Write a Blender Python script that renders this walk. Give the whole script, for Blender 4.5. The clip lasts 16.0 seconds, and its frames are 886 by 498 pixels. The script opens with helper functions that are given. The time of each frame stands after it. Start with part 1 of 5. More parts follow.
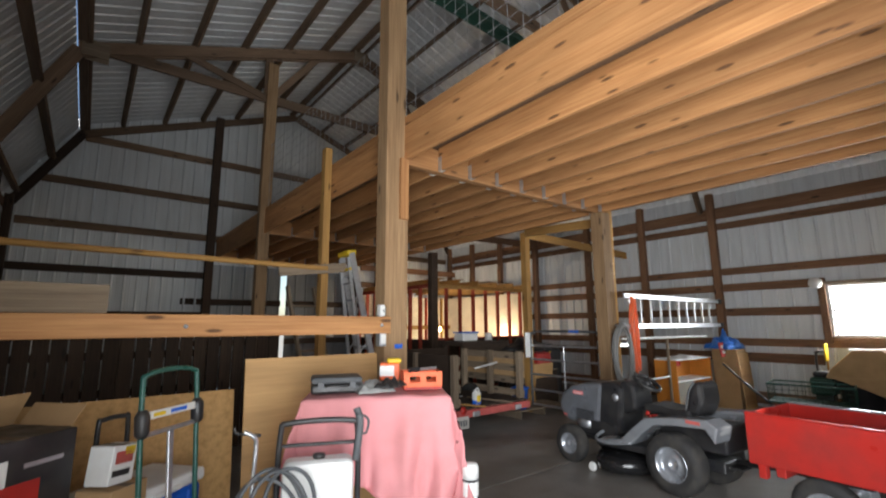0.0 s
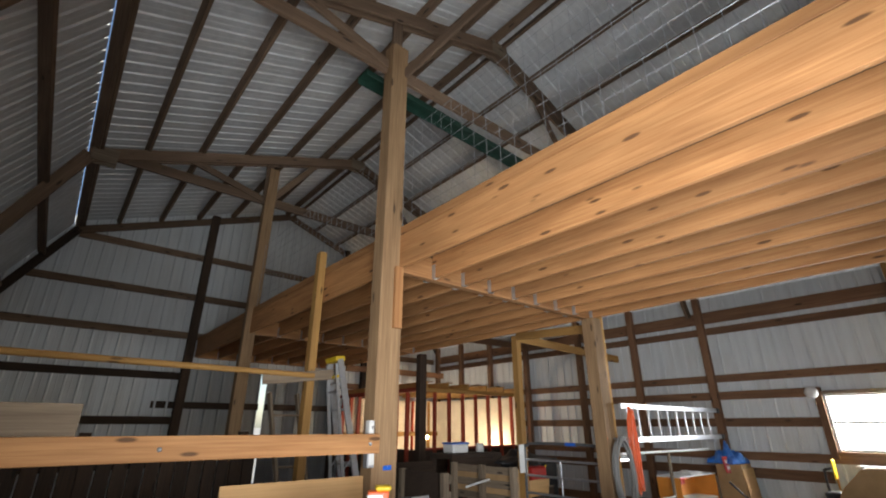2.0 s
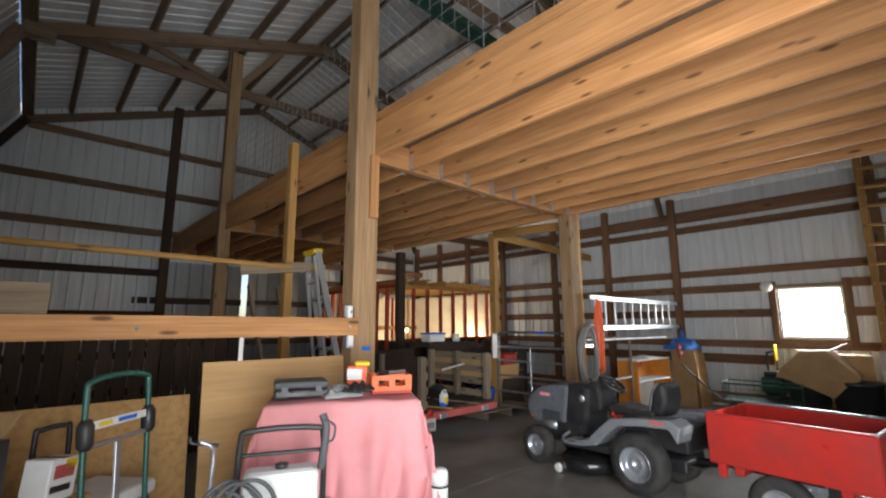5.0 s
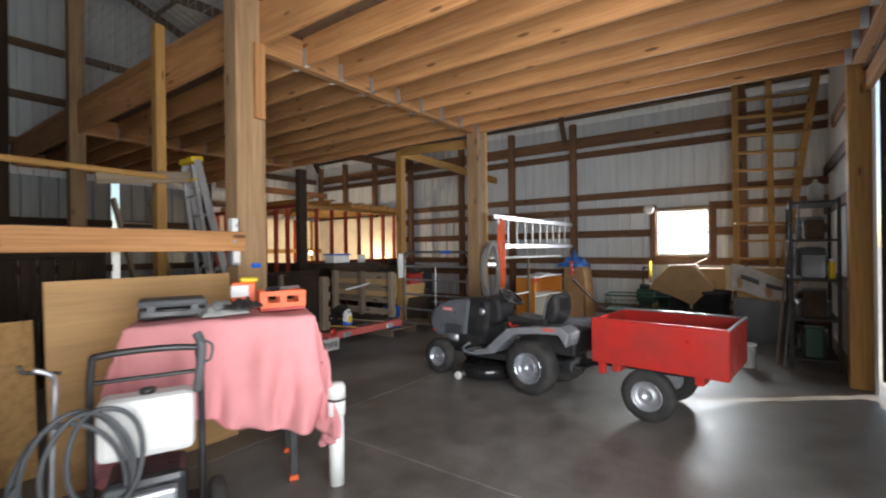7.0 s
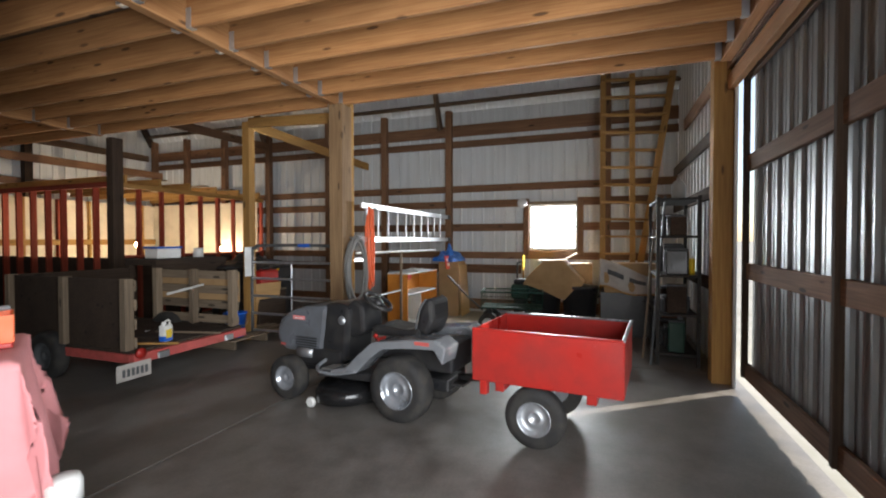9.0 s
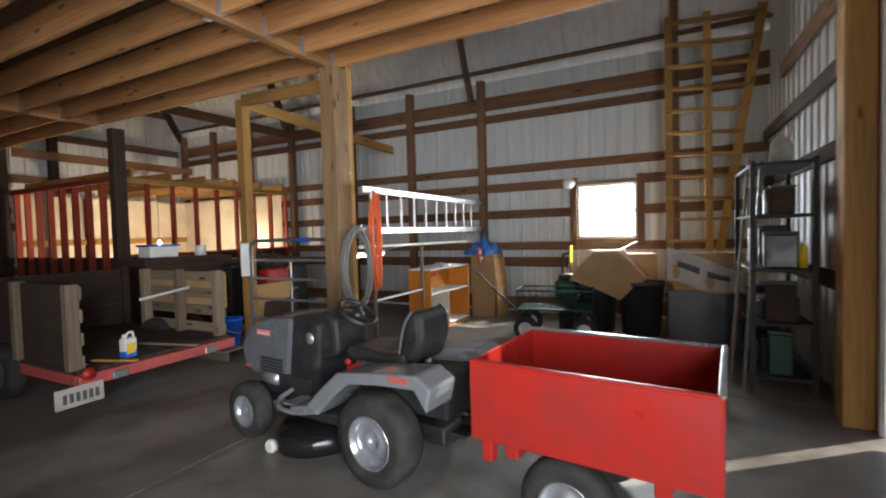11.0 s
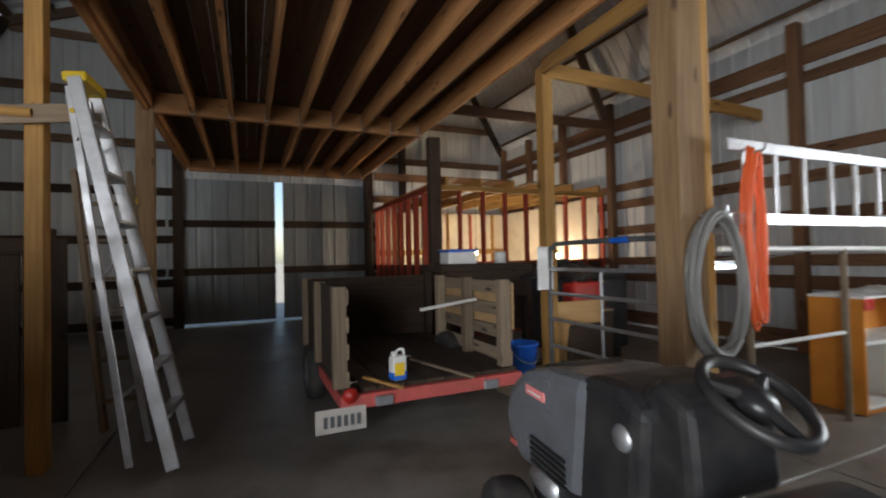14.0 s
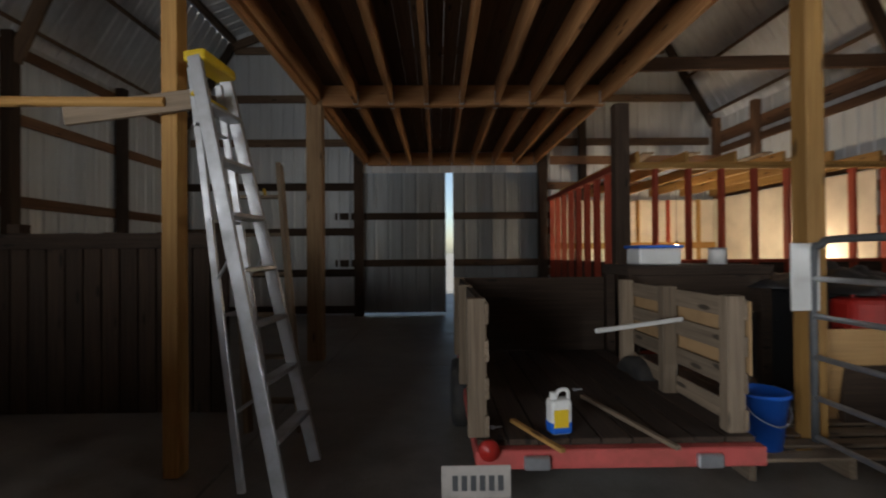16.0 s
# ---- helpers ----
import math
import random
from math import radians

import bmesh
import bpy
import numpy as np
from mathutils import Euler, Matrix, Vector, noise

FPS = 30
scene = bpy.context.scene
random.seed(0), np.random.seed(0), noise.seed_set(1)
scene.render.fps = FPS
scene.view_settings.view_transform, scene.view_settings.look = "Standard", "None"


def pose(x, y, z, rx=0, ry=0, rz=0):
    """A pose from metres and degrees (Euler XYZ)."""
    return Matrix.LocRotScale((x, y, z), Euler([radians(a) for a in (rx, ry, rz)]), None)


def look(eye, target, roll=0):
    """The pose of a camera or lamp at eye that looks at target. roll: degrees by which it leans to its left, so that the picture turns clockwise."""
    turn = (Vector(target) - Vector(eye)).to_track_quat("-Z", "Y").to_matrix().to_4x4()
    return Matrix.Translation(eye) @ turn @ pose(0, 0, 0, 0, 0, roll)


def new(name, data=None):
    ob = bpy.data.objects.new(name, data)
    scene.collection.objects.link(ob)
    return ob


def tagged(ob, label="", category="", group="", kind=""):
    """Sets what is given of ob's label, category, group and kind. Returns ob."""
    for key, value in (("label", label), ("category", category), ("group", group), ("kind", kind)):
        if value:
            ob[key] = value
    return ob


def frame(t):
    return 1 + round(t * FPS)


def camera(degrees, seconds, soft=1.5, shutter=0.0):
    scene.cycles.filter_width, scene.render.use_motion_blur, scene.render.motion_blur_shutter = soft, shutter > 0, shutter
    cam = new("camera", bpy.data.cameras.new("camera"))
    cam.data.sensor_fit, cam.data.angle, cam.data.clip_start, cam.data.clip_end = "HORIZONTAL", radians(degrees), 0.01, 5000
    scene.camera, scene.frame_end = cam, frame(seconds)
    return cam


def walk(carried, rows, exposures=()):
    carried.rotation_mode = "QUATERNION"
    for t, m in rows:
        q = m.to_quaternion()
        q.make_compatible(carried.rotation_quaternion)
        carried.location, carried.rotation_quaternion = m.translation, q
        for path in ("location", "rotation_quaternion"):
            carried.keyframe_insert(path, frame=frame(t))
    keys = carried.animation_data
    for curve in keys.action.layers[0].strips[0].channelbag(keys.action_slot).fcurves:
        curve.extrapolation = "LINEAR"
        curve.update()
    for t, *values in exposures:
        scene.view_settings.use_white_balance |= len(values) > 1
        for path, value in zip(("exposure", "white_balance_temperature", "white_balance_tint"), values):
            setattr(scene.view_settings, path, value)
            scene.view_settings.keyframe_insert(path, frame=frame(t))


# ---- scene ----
cam = camera(89.41, 16.0, 2.0, 0.5)
PATH = [
    (0, -3.922, 0.576, 1.431, 9.58, 0.37, -38.36),
    (0.5, -3.954, 0.584, 1.491, 13.26, 0.49, -39.09),
    (1, -3.956, 0.593, 1.505, 16.96, 0.37, -39.48),
    (1.5, -3.963, 0.587, 1.527, 19.92, 0.18, -39.71),
    (2, -3.994, 0.585, 1.563, 21.56, 0.01, -40.14),
    (2.5, -4.002, 0.581, 1.550, 22.45, -0.17, -40.19),
    (3, -3.989, 0.598, 1.558, 21.88, 0.17, -40.40),
    (3.5, -3.939, 0.625, 1.535, 20.25, 0.33, -40.33),
    (4, -3.917, 0.629, 1.504, 17.14, 0.40, -40.33),
    (6.5, -3.864, 0.726, 1.369, 0.63, 0.59, -50.17),
    (7, -3.710, 0.755, 1.355, 0.03, 0.63, -54.23),
    (7.5, -3.472, 0.799, 1.365, -0.48, 0.33, -58.72),
    (8, -3.228, 0.949, 1.320, -0.19, 0.17, -64.77),
    (8.5, -3.092, 1.040, 1.379, -1.09, 0.12, -70.11),
    (11, -1.809, 1.120, 1.350, -2.11, 1.56, -63.16),
    (11.5, -1.507, 1.295, 1.297, -1.38, 2.03, -57.31),
    (12, -1.384, 1.386, 1.302, -1.41, 2.46, -51.01),
    (12.5, -1.146, 1.468, 1.280, -1.01, 2.66, -42.77),
    (13, -0.980, 1.739, 1.250, -0.38, 2.74, -36.68),
    (13.2, -0.941, 1.867, 1.237, 0.19, 2.33, -34.90),
    (13.5, -0.850, 1.962, 1.242, 0.30, 2.32, -31.01),
    (14, -0.611, 2.229, 1.201, 1.21, 1.25, -23.58),
    (14.5, -0.499, 2.380, 1.224, 1.07, 1.43, -17.72),
    (15, -0.465, 2.642, 1.244, 1.14, 0.61, -13.41),
    (15.5, -0.364, 2.893, 1.232, 0.99, 0.67, -8.00),
    (16, -0.251, 3.042, 1.254, 0.38, 0.45, -0.73),
]
walk(cam, [(t, pose(x, y, z, 90 + pitch, roll, yaw)) for t, x, y, z, pitch, roll, yaw in PATH],
     exposures=[(0, 0.45), (3, 0.5), (6, 0.4), (8.5, 0.5), (11, 0.55), (13.2, 0.45), (15, 0.08), (16, -0.08)])

# ---- light ----
world = bpy.data.worlds.new("sky")
scene.world = world
world.use_nodes = True
_sky = world.node_tree.nodes.new("ShaderNodeTexSky")
_sky.sky_type, _sky.sun_disc = "NISHITA", False
_sky.sun_elevation, _sky.sun_rotation = radians(38.3), radians(142)
world.node_tree.links.new(_sky.outputs[0], world.node_tree.nodes["Background"].inputs[0])
world.node_tree.nodes["Background"].inputs[1].default_value = 0.15
_sun = bpy.data.lights.new("sun", "SUN")
_sun.energy, _sun.angle, _sun.color = 5.0, radians(0.6), (1.0, 0.93, 0.82)
new("sun", _sun).matrix_world = look((12, -6, 10), (12 - 1.2, -6 + 1.55, 10 - 1.55))


def area_light(name, eye, target, w, h, energy, color, spread=180):
    d = bpy.data.lights.new(name, "AREA")
    d.shape, d.size, d.size_y, d.energy, d.color = "RECTANGLE", w, h, energy, color
    d.spread = radians(spread)
    new(name, d).matrix_world = look(eye, target)


# sky light standing in the open front doorway and in the window
area_light("doorway_sky", (-3.45, -0.25, 1.5), (0.5, 3.5, 2.7), 2.6, 2.7, 122, (0.94, 0.97, 1.0), 118)
area_light("window_sky", (5.6, 1.97, 1.6), (0, 2.4, 1.2), 0.8, 0.8, 100, (0.9, 0.96, 1.0))


# ---- materials ----
def mat(name, rough=0.7, metal=0.0):
    m = bpy.data.materials.new(name)
    m.use_nodes = True
    b = m.node_tree.nodes["Principled BSDF"]
    b.inputs["Roughness"].default_value, b.inputs["Metallic"].default_value = rough, metal
    return m, m.node_tree, b


def ramp(nt, fac, stops):
    r = nt.nodes.new("ShaderNodeValToRGB")
    e = r.color_ramp.elements
    while len(e) < len(stops):
        e.new(0.5)
    for k, (p, c) in zip(e, stops):
        k.position, k.color = p, (*c, 1)
    nt.links.new(fac, r.inputs[0])
    return r.outputs[0]


def noise_tex(nt, vec, scale, detail=4.0, rough=0.55):
    n = nt.nodes.new("ShaderNodeTexNoise")
    n.inputs["Scale"].default_value, n.inputs["Detail"].default_value, n.inputs["Roughness"].default_value = scale, detail, rough
    nt.links.new(vec, n.inputs["Vector"])
    return n.outputs[0]


def coords(nt, scale=(1, 1, 1), world_space=False):
    tc = nt.nodes.new("ShaderNodeTexCoord")
    mp = nt.nodes.new("ShaderNodeMapping")
    mp.inputs["Scale"].default_value = scale
    if world_space:
        g = nt.nodes.new("ShaderNodeNewGeometry")
        nt.links.new(g.outputs["Position"], mp.inputs["Vector"])
    else:
        oi = nt.nodes.new("ShaderNodeObjectInfo")
        ml = nt.nodes.new("ShaderNodeVectorMath")
        ml.operation = "MULTIPLY_ADD"
        cb = nt.nodes.new("ShaderNodeCombineXYZ")
        for i in range(3):
            nt.links.new(oi.outputs["Random"], cb.inputs[i])
        nt.links.new(cb.outputs[0], ml.inputs[0])
        ml.inputs[1].default_value = (37, 53, 71)
        nt.links.new(tc.outputs["Object"], ml.inputs[2])
        nt.links.new(ml.outputs[0], mp.inputs["Vector"])
    return mp.outputs[0]


def mix(nt, fac, a, b, mode="MIX"):
    n = nt.nodes.new("ShaderNodeMix")
    n.data_type, n.blend_type = "RGBA", mode
    for v, k in ((fac, 0), (a, 6), (b, 7)):
        if isinstance(v, (int, float)):
            n.inputs[k].default_value = v
        elif isinstance(v, tuple):
            n.inputs[k].default_value = (*v, 1)
        else:
            nt.links.new(v, n.inputs[k])
    return n.outputs[2]


def bump(nt, b, h, strength=0.3, dist=0.01):
    n = nt.nodes.new("ShaderNodeBump")
    n.inputs["Strength"].default_value, n.inputs["Distance"].default_value = strength, dist
    nt.links.new(h, n.inputs["Height"])
    nt.links.new(n.outputs[0], b.inputs["Normal"])


def wood(name, light, dark, rough=0.75, knots=True, var=0.35):
    m, nt, b = mat(name, rough)
    grain = noise_tex(nt, coords(nt, (0.7, 22, 22)), 3.0, 6)
    broad = noise_tex(nt, coords(nt, (0.5, 3, 3)), 1.6, 3)
    c = ramp(nt, grain, [(0.3, dark), (0.7, light)])
    oi = nt.nodes.new("ShaderNodeObjectInfo")
    tone = ramp(nt, oi.outputs["Random"], [(0.0, (1 - var,) * 3), (1.0, (1.0, 1.0, 1.0))])
    c = mix(nt, 1.0, c, tone, "MULTIPLY")
    c = mix(nt, 1.0, c, ramp(nt, broad, [(0.3, (0.68, 0.66, 0.64)), (0.65, (1.0, 1.0, 1.0))]), "MULTIPLY")
    if knots:
        v = nt.nodes.new("ShaderNodeTexVoronoi")
        v.inputs["Scale"].default_value = 1.0
        nt.links.new(coords(nt, (2.3, 9.0, 9.0)), v.inputs["Vector"])
        c = mix(nt, ramp(nt, v.outputs["Distance"], [(0.10, (1, 1, 1)), (0.16, (0, 0, 0))]), c, tuple(x * 0.28 for x in dark))
    nt.links.new(c, b.inputs["Base Color"])
    bump(nt, b, grain, 0.25, 0.004)
    return m


def paint(name, col, rough=0.5, metal=0.0, dirt=0.35, scale=6.0, dirt_col=None, fine=60.0):
    m, nt, b = mat(name, rough, metal)
    co = coords(nt)
    big = noise_tex(nt, co, scale, 5, 0.6)
    dc = dirt_col or tuple(x * 0.55 for x in col)
    c = mix(nt, ramp(nt, big, [(0.42, (0, 0, 0)), (0.75, (dirt,) * 3)]), col, dc)
    nt.links.new(c, b.inputs["Base Color"])
    small = noise_tex(nt, co, fine, 3)
    bump(nt, b, small, 0.12, 0.003)
    rr = ramp(nt, big, [(0.3, (max(rough - 0.12, 0.05),) * 3), (0.7, (min(rough + 0.15, 1.0),) * 3)])
    nt.links.new(rr, b.inputs["Roughness"])
    return m


def sheet_metal(name, col, rough, metal, streak=0.3):
    m, nt, b = mat(name, rough, metal)
    st = noise_tex(nt, coords(nt, (9, 9, 0.6), True), 1.2, 5)
    bl = noise_tex(nt, coords(nt, (1, 1, 1), True), 0.8, 4)
    c = mix(nt, ramp(nt, st, [(0.4, (0, 0, 0)), (0.75, (streak,) * 3)]), col, tuple(x * 0.5 for x in col))
    c = mix(nt, ramp(nt, bl, [(0.4, (0, 0, 0)), (0.8, (0.35,) * 3)]), c, tuple(x * k for x, k in zip(col, (0.62, 0.56, 0.48))))
    nt.links.new(c, b.inputs["Base Color"])
    nt.links.new(ramp(nt, st, [(0.3, (rough - 0.1,) * 3), (0.8, (rough + 0.15,) * 3)]), b.inputs["Roughness"])
    return m


def concrete():
    m, nt, b = mat("concrete", 0.6)
    co = coords(nt, (1, 1, 1), True)
    big = noise_tex(nt, co, 0.55, 6, 0.6)
    mid = noise_tex(nt, co, 3.5, 6, 0.65)
    fine = noise_tex(nt, co, 55, 4)
    c = ramp(nt, big, [(0.3, (0.155, 0.138, 0.12)), (0.55, (0.26, 0.24, 0.22)), (0.75, (0.33, 0.31, 0.285))])
    c = mix(nt, 1.0, c, ramp(nt, mid, [(0.3, (0.6, 0.58, 0.56)), (0.6, (1, 1, 1))]), "MULTIPLY")
    c = mix(nt, 1.0, c, ramp(nt, fine, [(0.3, (0.85, 0.85, 0.85)), (0.7, (1, 1, 1))]), "MULTIPLY")
    nt.links.new(c, b.inputs["Base Color"])
    nt.links.new(ramp(nt, mid, [(0.3, (0.30,) * 3), (0.7, (0.58,) * 3)]), b.inputs["Roughness"])
    bump(nt, b, mid, 0.15, 0.006)
    return m


def emitter(name, col, strength):
    m, nt, b = mat(name)
    b.inputs["Base Color"].default_value = (*col, 1)
    b.inputs["Emission Color"].default_value = (*col, 1)
    b.inputs["Emission Strength"].default_value = strength
    return m


PINE = wood("pine", (0.60, 0.305, 0.118), (0.41, 0.178, 0.06))
POSTW = wood("post_timber", (0.40, 0.255, 0.13), (0.25, 0.145, 0.07), 0.8)
YPINE = wood("yellow_pine", (0.56, 0.315, 0.09), (0.39, 0.195, 0.05))
GIRT = wood("girt_timber", (0.30, 0.16, 0.085), (0.17, 0.085, 0.045), 0.85)
TRUSSW = wood("truss_timber", (0.27, 0.175, 0.11), (0.15, 0.095, 0.06), 0.85)
# own tone of dark boards; also stands for shade on left-bay girts and posts
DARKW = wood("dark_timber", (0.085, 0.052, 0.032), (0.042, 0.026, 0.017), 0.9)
REDW = wood("red_stained_stud", (0.52, 0.085, 0.035), (0.33, 0.05, 0.025), 0.8, False)
GREYW = wood("weathered_pallet", (0.34, 0.26, 0.18), (0.19, 0.14, 0.095), 0.9)
DECKW = wood("loft_deck", (0.20, 0.12, 0.065), (0.12, 0.07, 0.04), 0.9)
PLY = wood("plywood", (0.60, 0.36, 0.15), (0.50, 0.29, 0.115), 0.7, False, 0.1)
OSB = paint("osb", (0.50, 0.28, 0.10), 0.75, 0, 0.8, 22, (0.28, 0.15, 0.05))
CARD = paint("cardboard", (0.40, 0.25, 0.12), 0.9, 0, 0.5, 5)
WALLM = sheet_metal("wall_steel", (0.66, 0.69, 0.71), 0.5, 0.1)
ROOFM = sheet_metal("roof_steel", (0.78, 0.80, 0.82), 0.40, 0.2)
DOORM = sheet_metal("door_steel", (0.30, 0.32, 0.33), 0.45, 0.4)
CREAM = paint("cream_lining", (0.66, 0.58, 0.46), 0.8, 0, 0.5, 2)
CONC = concrete()
GALV = paint("galvanised", (0.55, 0.57, 0.60), 0.4, 0.8, 0.5, 14)
ALU = paint("aluminium", (0.50, 0.51, 0.53), 0.42, 0.7, 0.5, 9, (0.3, 0.29, 0.27))
BLACK = paint("black_plastic", (0.020, 0.020, 0.022), 0.38, 0, 0.6, 8, (0.05, 0.046, 0.04))
RUBBER = paint("rubber", (0.022, 0.021, 0.021), 0.8, 0, 0.8, 10, (0.07, 0.062, 0.052))
GREYP = paint("grey_paint", (0.15, 0.16, 0.18), 0.32, 0.2, 0.5, 6, (0.09, 0.09, 0.09))
SILVP = paint("silver_paint", (0.36, 0.38, 0.41), 0.17, 0.5, 0.4, 7)
REDP = paint("red_paint", (0.44, 0.022, 0.016), 0.38, 0, 0.7, 4, (0.24, 0.02, 0.015))
REDT = paint("faded_red_paint", (0.50, 0.09, 0.08), 0.6, 0, 0.7, 9, (0.25, 0.07, 0.05))
ORANGE = paint("orange_plastic", (0.75, 0.12, 0.025), 0.5, 0, 0.3)
ORANGEC = paint("orange_panel", (0.66, 0.24, 0.03), 0.55, 0, 0.4, 4)
GREENC = paint("green_panel", (0.08, 0.26, 0.14), 0.6, 0, 0.4, 4)
GREENP = paint("green_enamel", (0.012, 0.085, 0.065), 0.35, 0, 0.5, 9)
GREEND = paint("dark_green_steel", (0.012, 0.05, 0.032), 0.6, 0, 0.6, 5)
BLUEP = paint("blue_plastic", (0.012, 0.12, 0.58), 0.4, 0, 0.3)
TARP = paint("blue_tarp", (0.02, 0.15, 0.55), 0.4, 0, 0.5, 12, (0.25, 0.4, 0.7))
WHITE = paint("white_plastic", (0.74, 0.74, 0.72), 0.45, 0, 0.35, 6, (0.5, 0.47, 0.42))
YELLOW = paint("yellow_plastic", (0.75, 0.52, 0.02), 0.5, 0, 0.4)
PINK = paint("pink_cloth", (0.66, 0.27, 0.28), 0.95, 0, 0.6, 3.5, (0.50, 0.21, 0.20), 220)
GREYC = paint("grey_cloth", (0.28, 0.28, 0.27), 0.95, 0, 0.5, 8)
DGREY = paint("dark_grey_hose", (0.085, 0.09, 0.095), 0.6, 0, 0.4)
HOSEG = paint("grey_hose", (0.20, 0.195, 0.185), 0.6, 0, 0.5)
GLOSSB = paint("gloss_black_enamel", (0.012, 0.012, 0.013), 0.16, 0, 0.3, 8, (0.03, 0.028, 0.025))
BADGE = paint("badge_pink", (0.8, 0.25, 0.25), 0.4)
BANNERM = paint("faded_banner", (0.50, 0.46, 0.42), 0.8, 0, 0.6, 7)
GRASSM = paint("gravel_ground", (0.40, 0.38, 0.34), 0.95, 0, 0.6, 1.5, (0.25, 0.25, 0.18))
GLASSM, _gn, _gb = mat("window_glass", 0.02)
_gb.inputs["Transmission Weight"].default_value = 1.0
_gb.inputs["IOR"].default_value = 1.05
BULB = emitter("warm_bulb", (1.0, 0.62, 0.25), 60)


# ---- builders ----
def part(name, bm, material, parent, label=""):
    me = bpy.data.meshes.new(name)
    bm.to_mesh(me)
    bm.free()
    for x in material if isinstance(material, (list, tuple)) else [material]:
        me.materials.append(x)
    ob = new(name, me)
    ob.parent = parent
    return tagged(ob, label)


def thing(name, m, label, category, group="", kind=""):
    ob = new(name)
    ob.matrix_world = m if isinstance(m, Matrix) else pose(*m)
    ob.empty_display_size = 0.1
    return tagged(ob, label, category, group, kind)


def add_box(bm, x0, x1, y0, y1, z0, z1, bev=0.0, m=None):
    r = bmesh.ops.create_cube(bm, size=1)
    vs = r["verts"]
    for v in vs:
        v.co = Vector(((x0 + x1) / 2 + v.co.x * (x1 - x0), (y0 + y1) / 2 + v.co.y * (y1 - y0), (z0 + z1) / 2 + v.co.z * (z1 - z0)))
    if bev:
        es = list({e for v in vs for e in v.link_edges})
        r = bmesh.ops.bevel(bm, geom=es, offset=bev, segments=2 if bev > 0.012 else 1, affect="EDGES", profile=0.5)
        vs = list({v for fc in r["faces"] for v in fc.verts} | {v for v in vs if v.is_valid})
    if m is not None:
        bmesh.ops.transform(bm, matrix=m, verts=vs)
    return bm


def box(x0, x1, y0, y1, z0, z1, bev=0.006, m=None):
    return add_box(bmesh.new(), x0, x1, y0, y1, z0, z1, bev, m)


def add_rod(bm, a, b, r0, r1=None, seg=10):
    a, b = Vector(a), Vector(b)
    d = b - a
    m = Matrix.Translation((a + b) / 2) @ d.to_track_quat("Z", "Y").to_matrix().to_4x4()
    bmesh.ops.create_cone(bm, cap_ends=True, segments=seg, radius1=r0, radius2=r0 if r1 is None else r1, depth=d.length, matrix=m)
    return bm


def rod(a, b, r0, r1=None, seg=10):
    return add_rod(bmesh.new(), a, b, r0, r1, seg)


def add_tube(bm, pts, r, seg=8, closed=False):
    pts = [Vector(p) for p in pts]
    rings, n = [], len(pts)
    up = None
    for i, p in enumerate(pts):
        d = (pts[(i + 1) % n] - pts[i - 1]) if closed else (pts[min(i + 1, n - 1)] - pts[max(i - 1, 0)])
        d.normalize()
        if up is None:
            up = d.orthogonal().normalized()
        up = (up - d * up.dot(d)).normalized()
        w = d.cross(up)
        rings.append([bm.verts.new(p + r * (math.cos(2 * math.pi * k / seg) * up + math.sin(2 * math.pi * k / seg) * w)) for k in range(seg)])
    for i in range(n if closed else n - 1):
        a, b = rings[i], rings[(i + 1) % n]
        for k in range(seg):
            bm.faces.new((a[k], a[(k + 1) % seg], b[(k + 1) % seg], b[k])).smooth = True
    if not closed:
        bm.faces.new(rings[0][::-1])
        bm.faces.new(rings[-1])
    return bm


def smooth_pts(pts, per=6, closed=False):
    pts = [Vector(p) for p in pts]
    n, out = len(pts), []
    g = (lambda i: pts[i % n]) if closed else (lambda i: pts[max(0, min(n - 1, i))])
    for i in range(n if closed else n - 1):
        p0, p1, p2, p3 = g(i - 1), g(i), g(i + 1), g(i + 2)
        for k in range(per):
            t = k / per
            out.append(0.5 * (2 * p1 + (p2 - p0) * t + (2 * p0 - 5 * p1 + 4 * p2 - p3) * t * t + (3 * p1 - p0 - 3 * p2 + p3) * t ** 3))
    return out if closed else out + [pts[-1]]


def tube(pts, r, seg=8, per=6, closed=False):
    return add_tube(bmesh.new(), smooth_pts(pts, per, closed) if per > 1 else pts, r, seg, closed)


def lathe(profile, seg=28, m=None, cap=True):
    """Turned about the local z axis from (radius, height) pairs."""
    bm = bmesh.new()
    rings = [[bm.verts.new((r * math.cos(2 * math.pi * k / seg), r * math.sin(2 * math.pi * k / seg), z)) for k in range(seg)] for r, z in profile]
    for a, b in zip(rings, rings[1:]):
        for k in range(seg):
            bm.faces.new((a[k], a[(k + 1) % seg], b[(k + 1) % seg], b[k])).smooth = True
    if cap and profile[0][0] > 0.001:
        bm.faces.new(rings[0][::-1])
    if cap and profile[-1][0] > 0.001:
        bm.faces.new(rings[-1])
    bmesh.ops.recalc_face_normals(bm, faces=bm.faces)
    if m is not None:
        bmesh.ops.transform(bm, matrix=m, verts=bm.verts)
    return bm


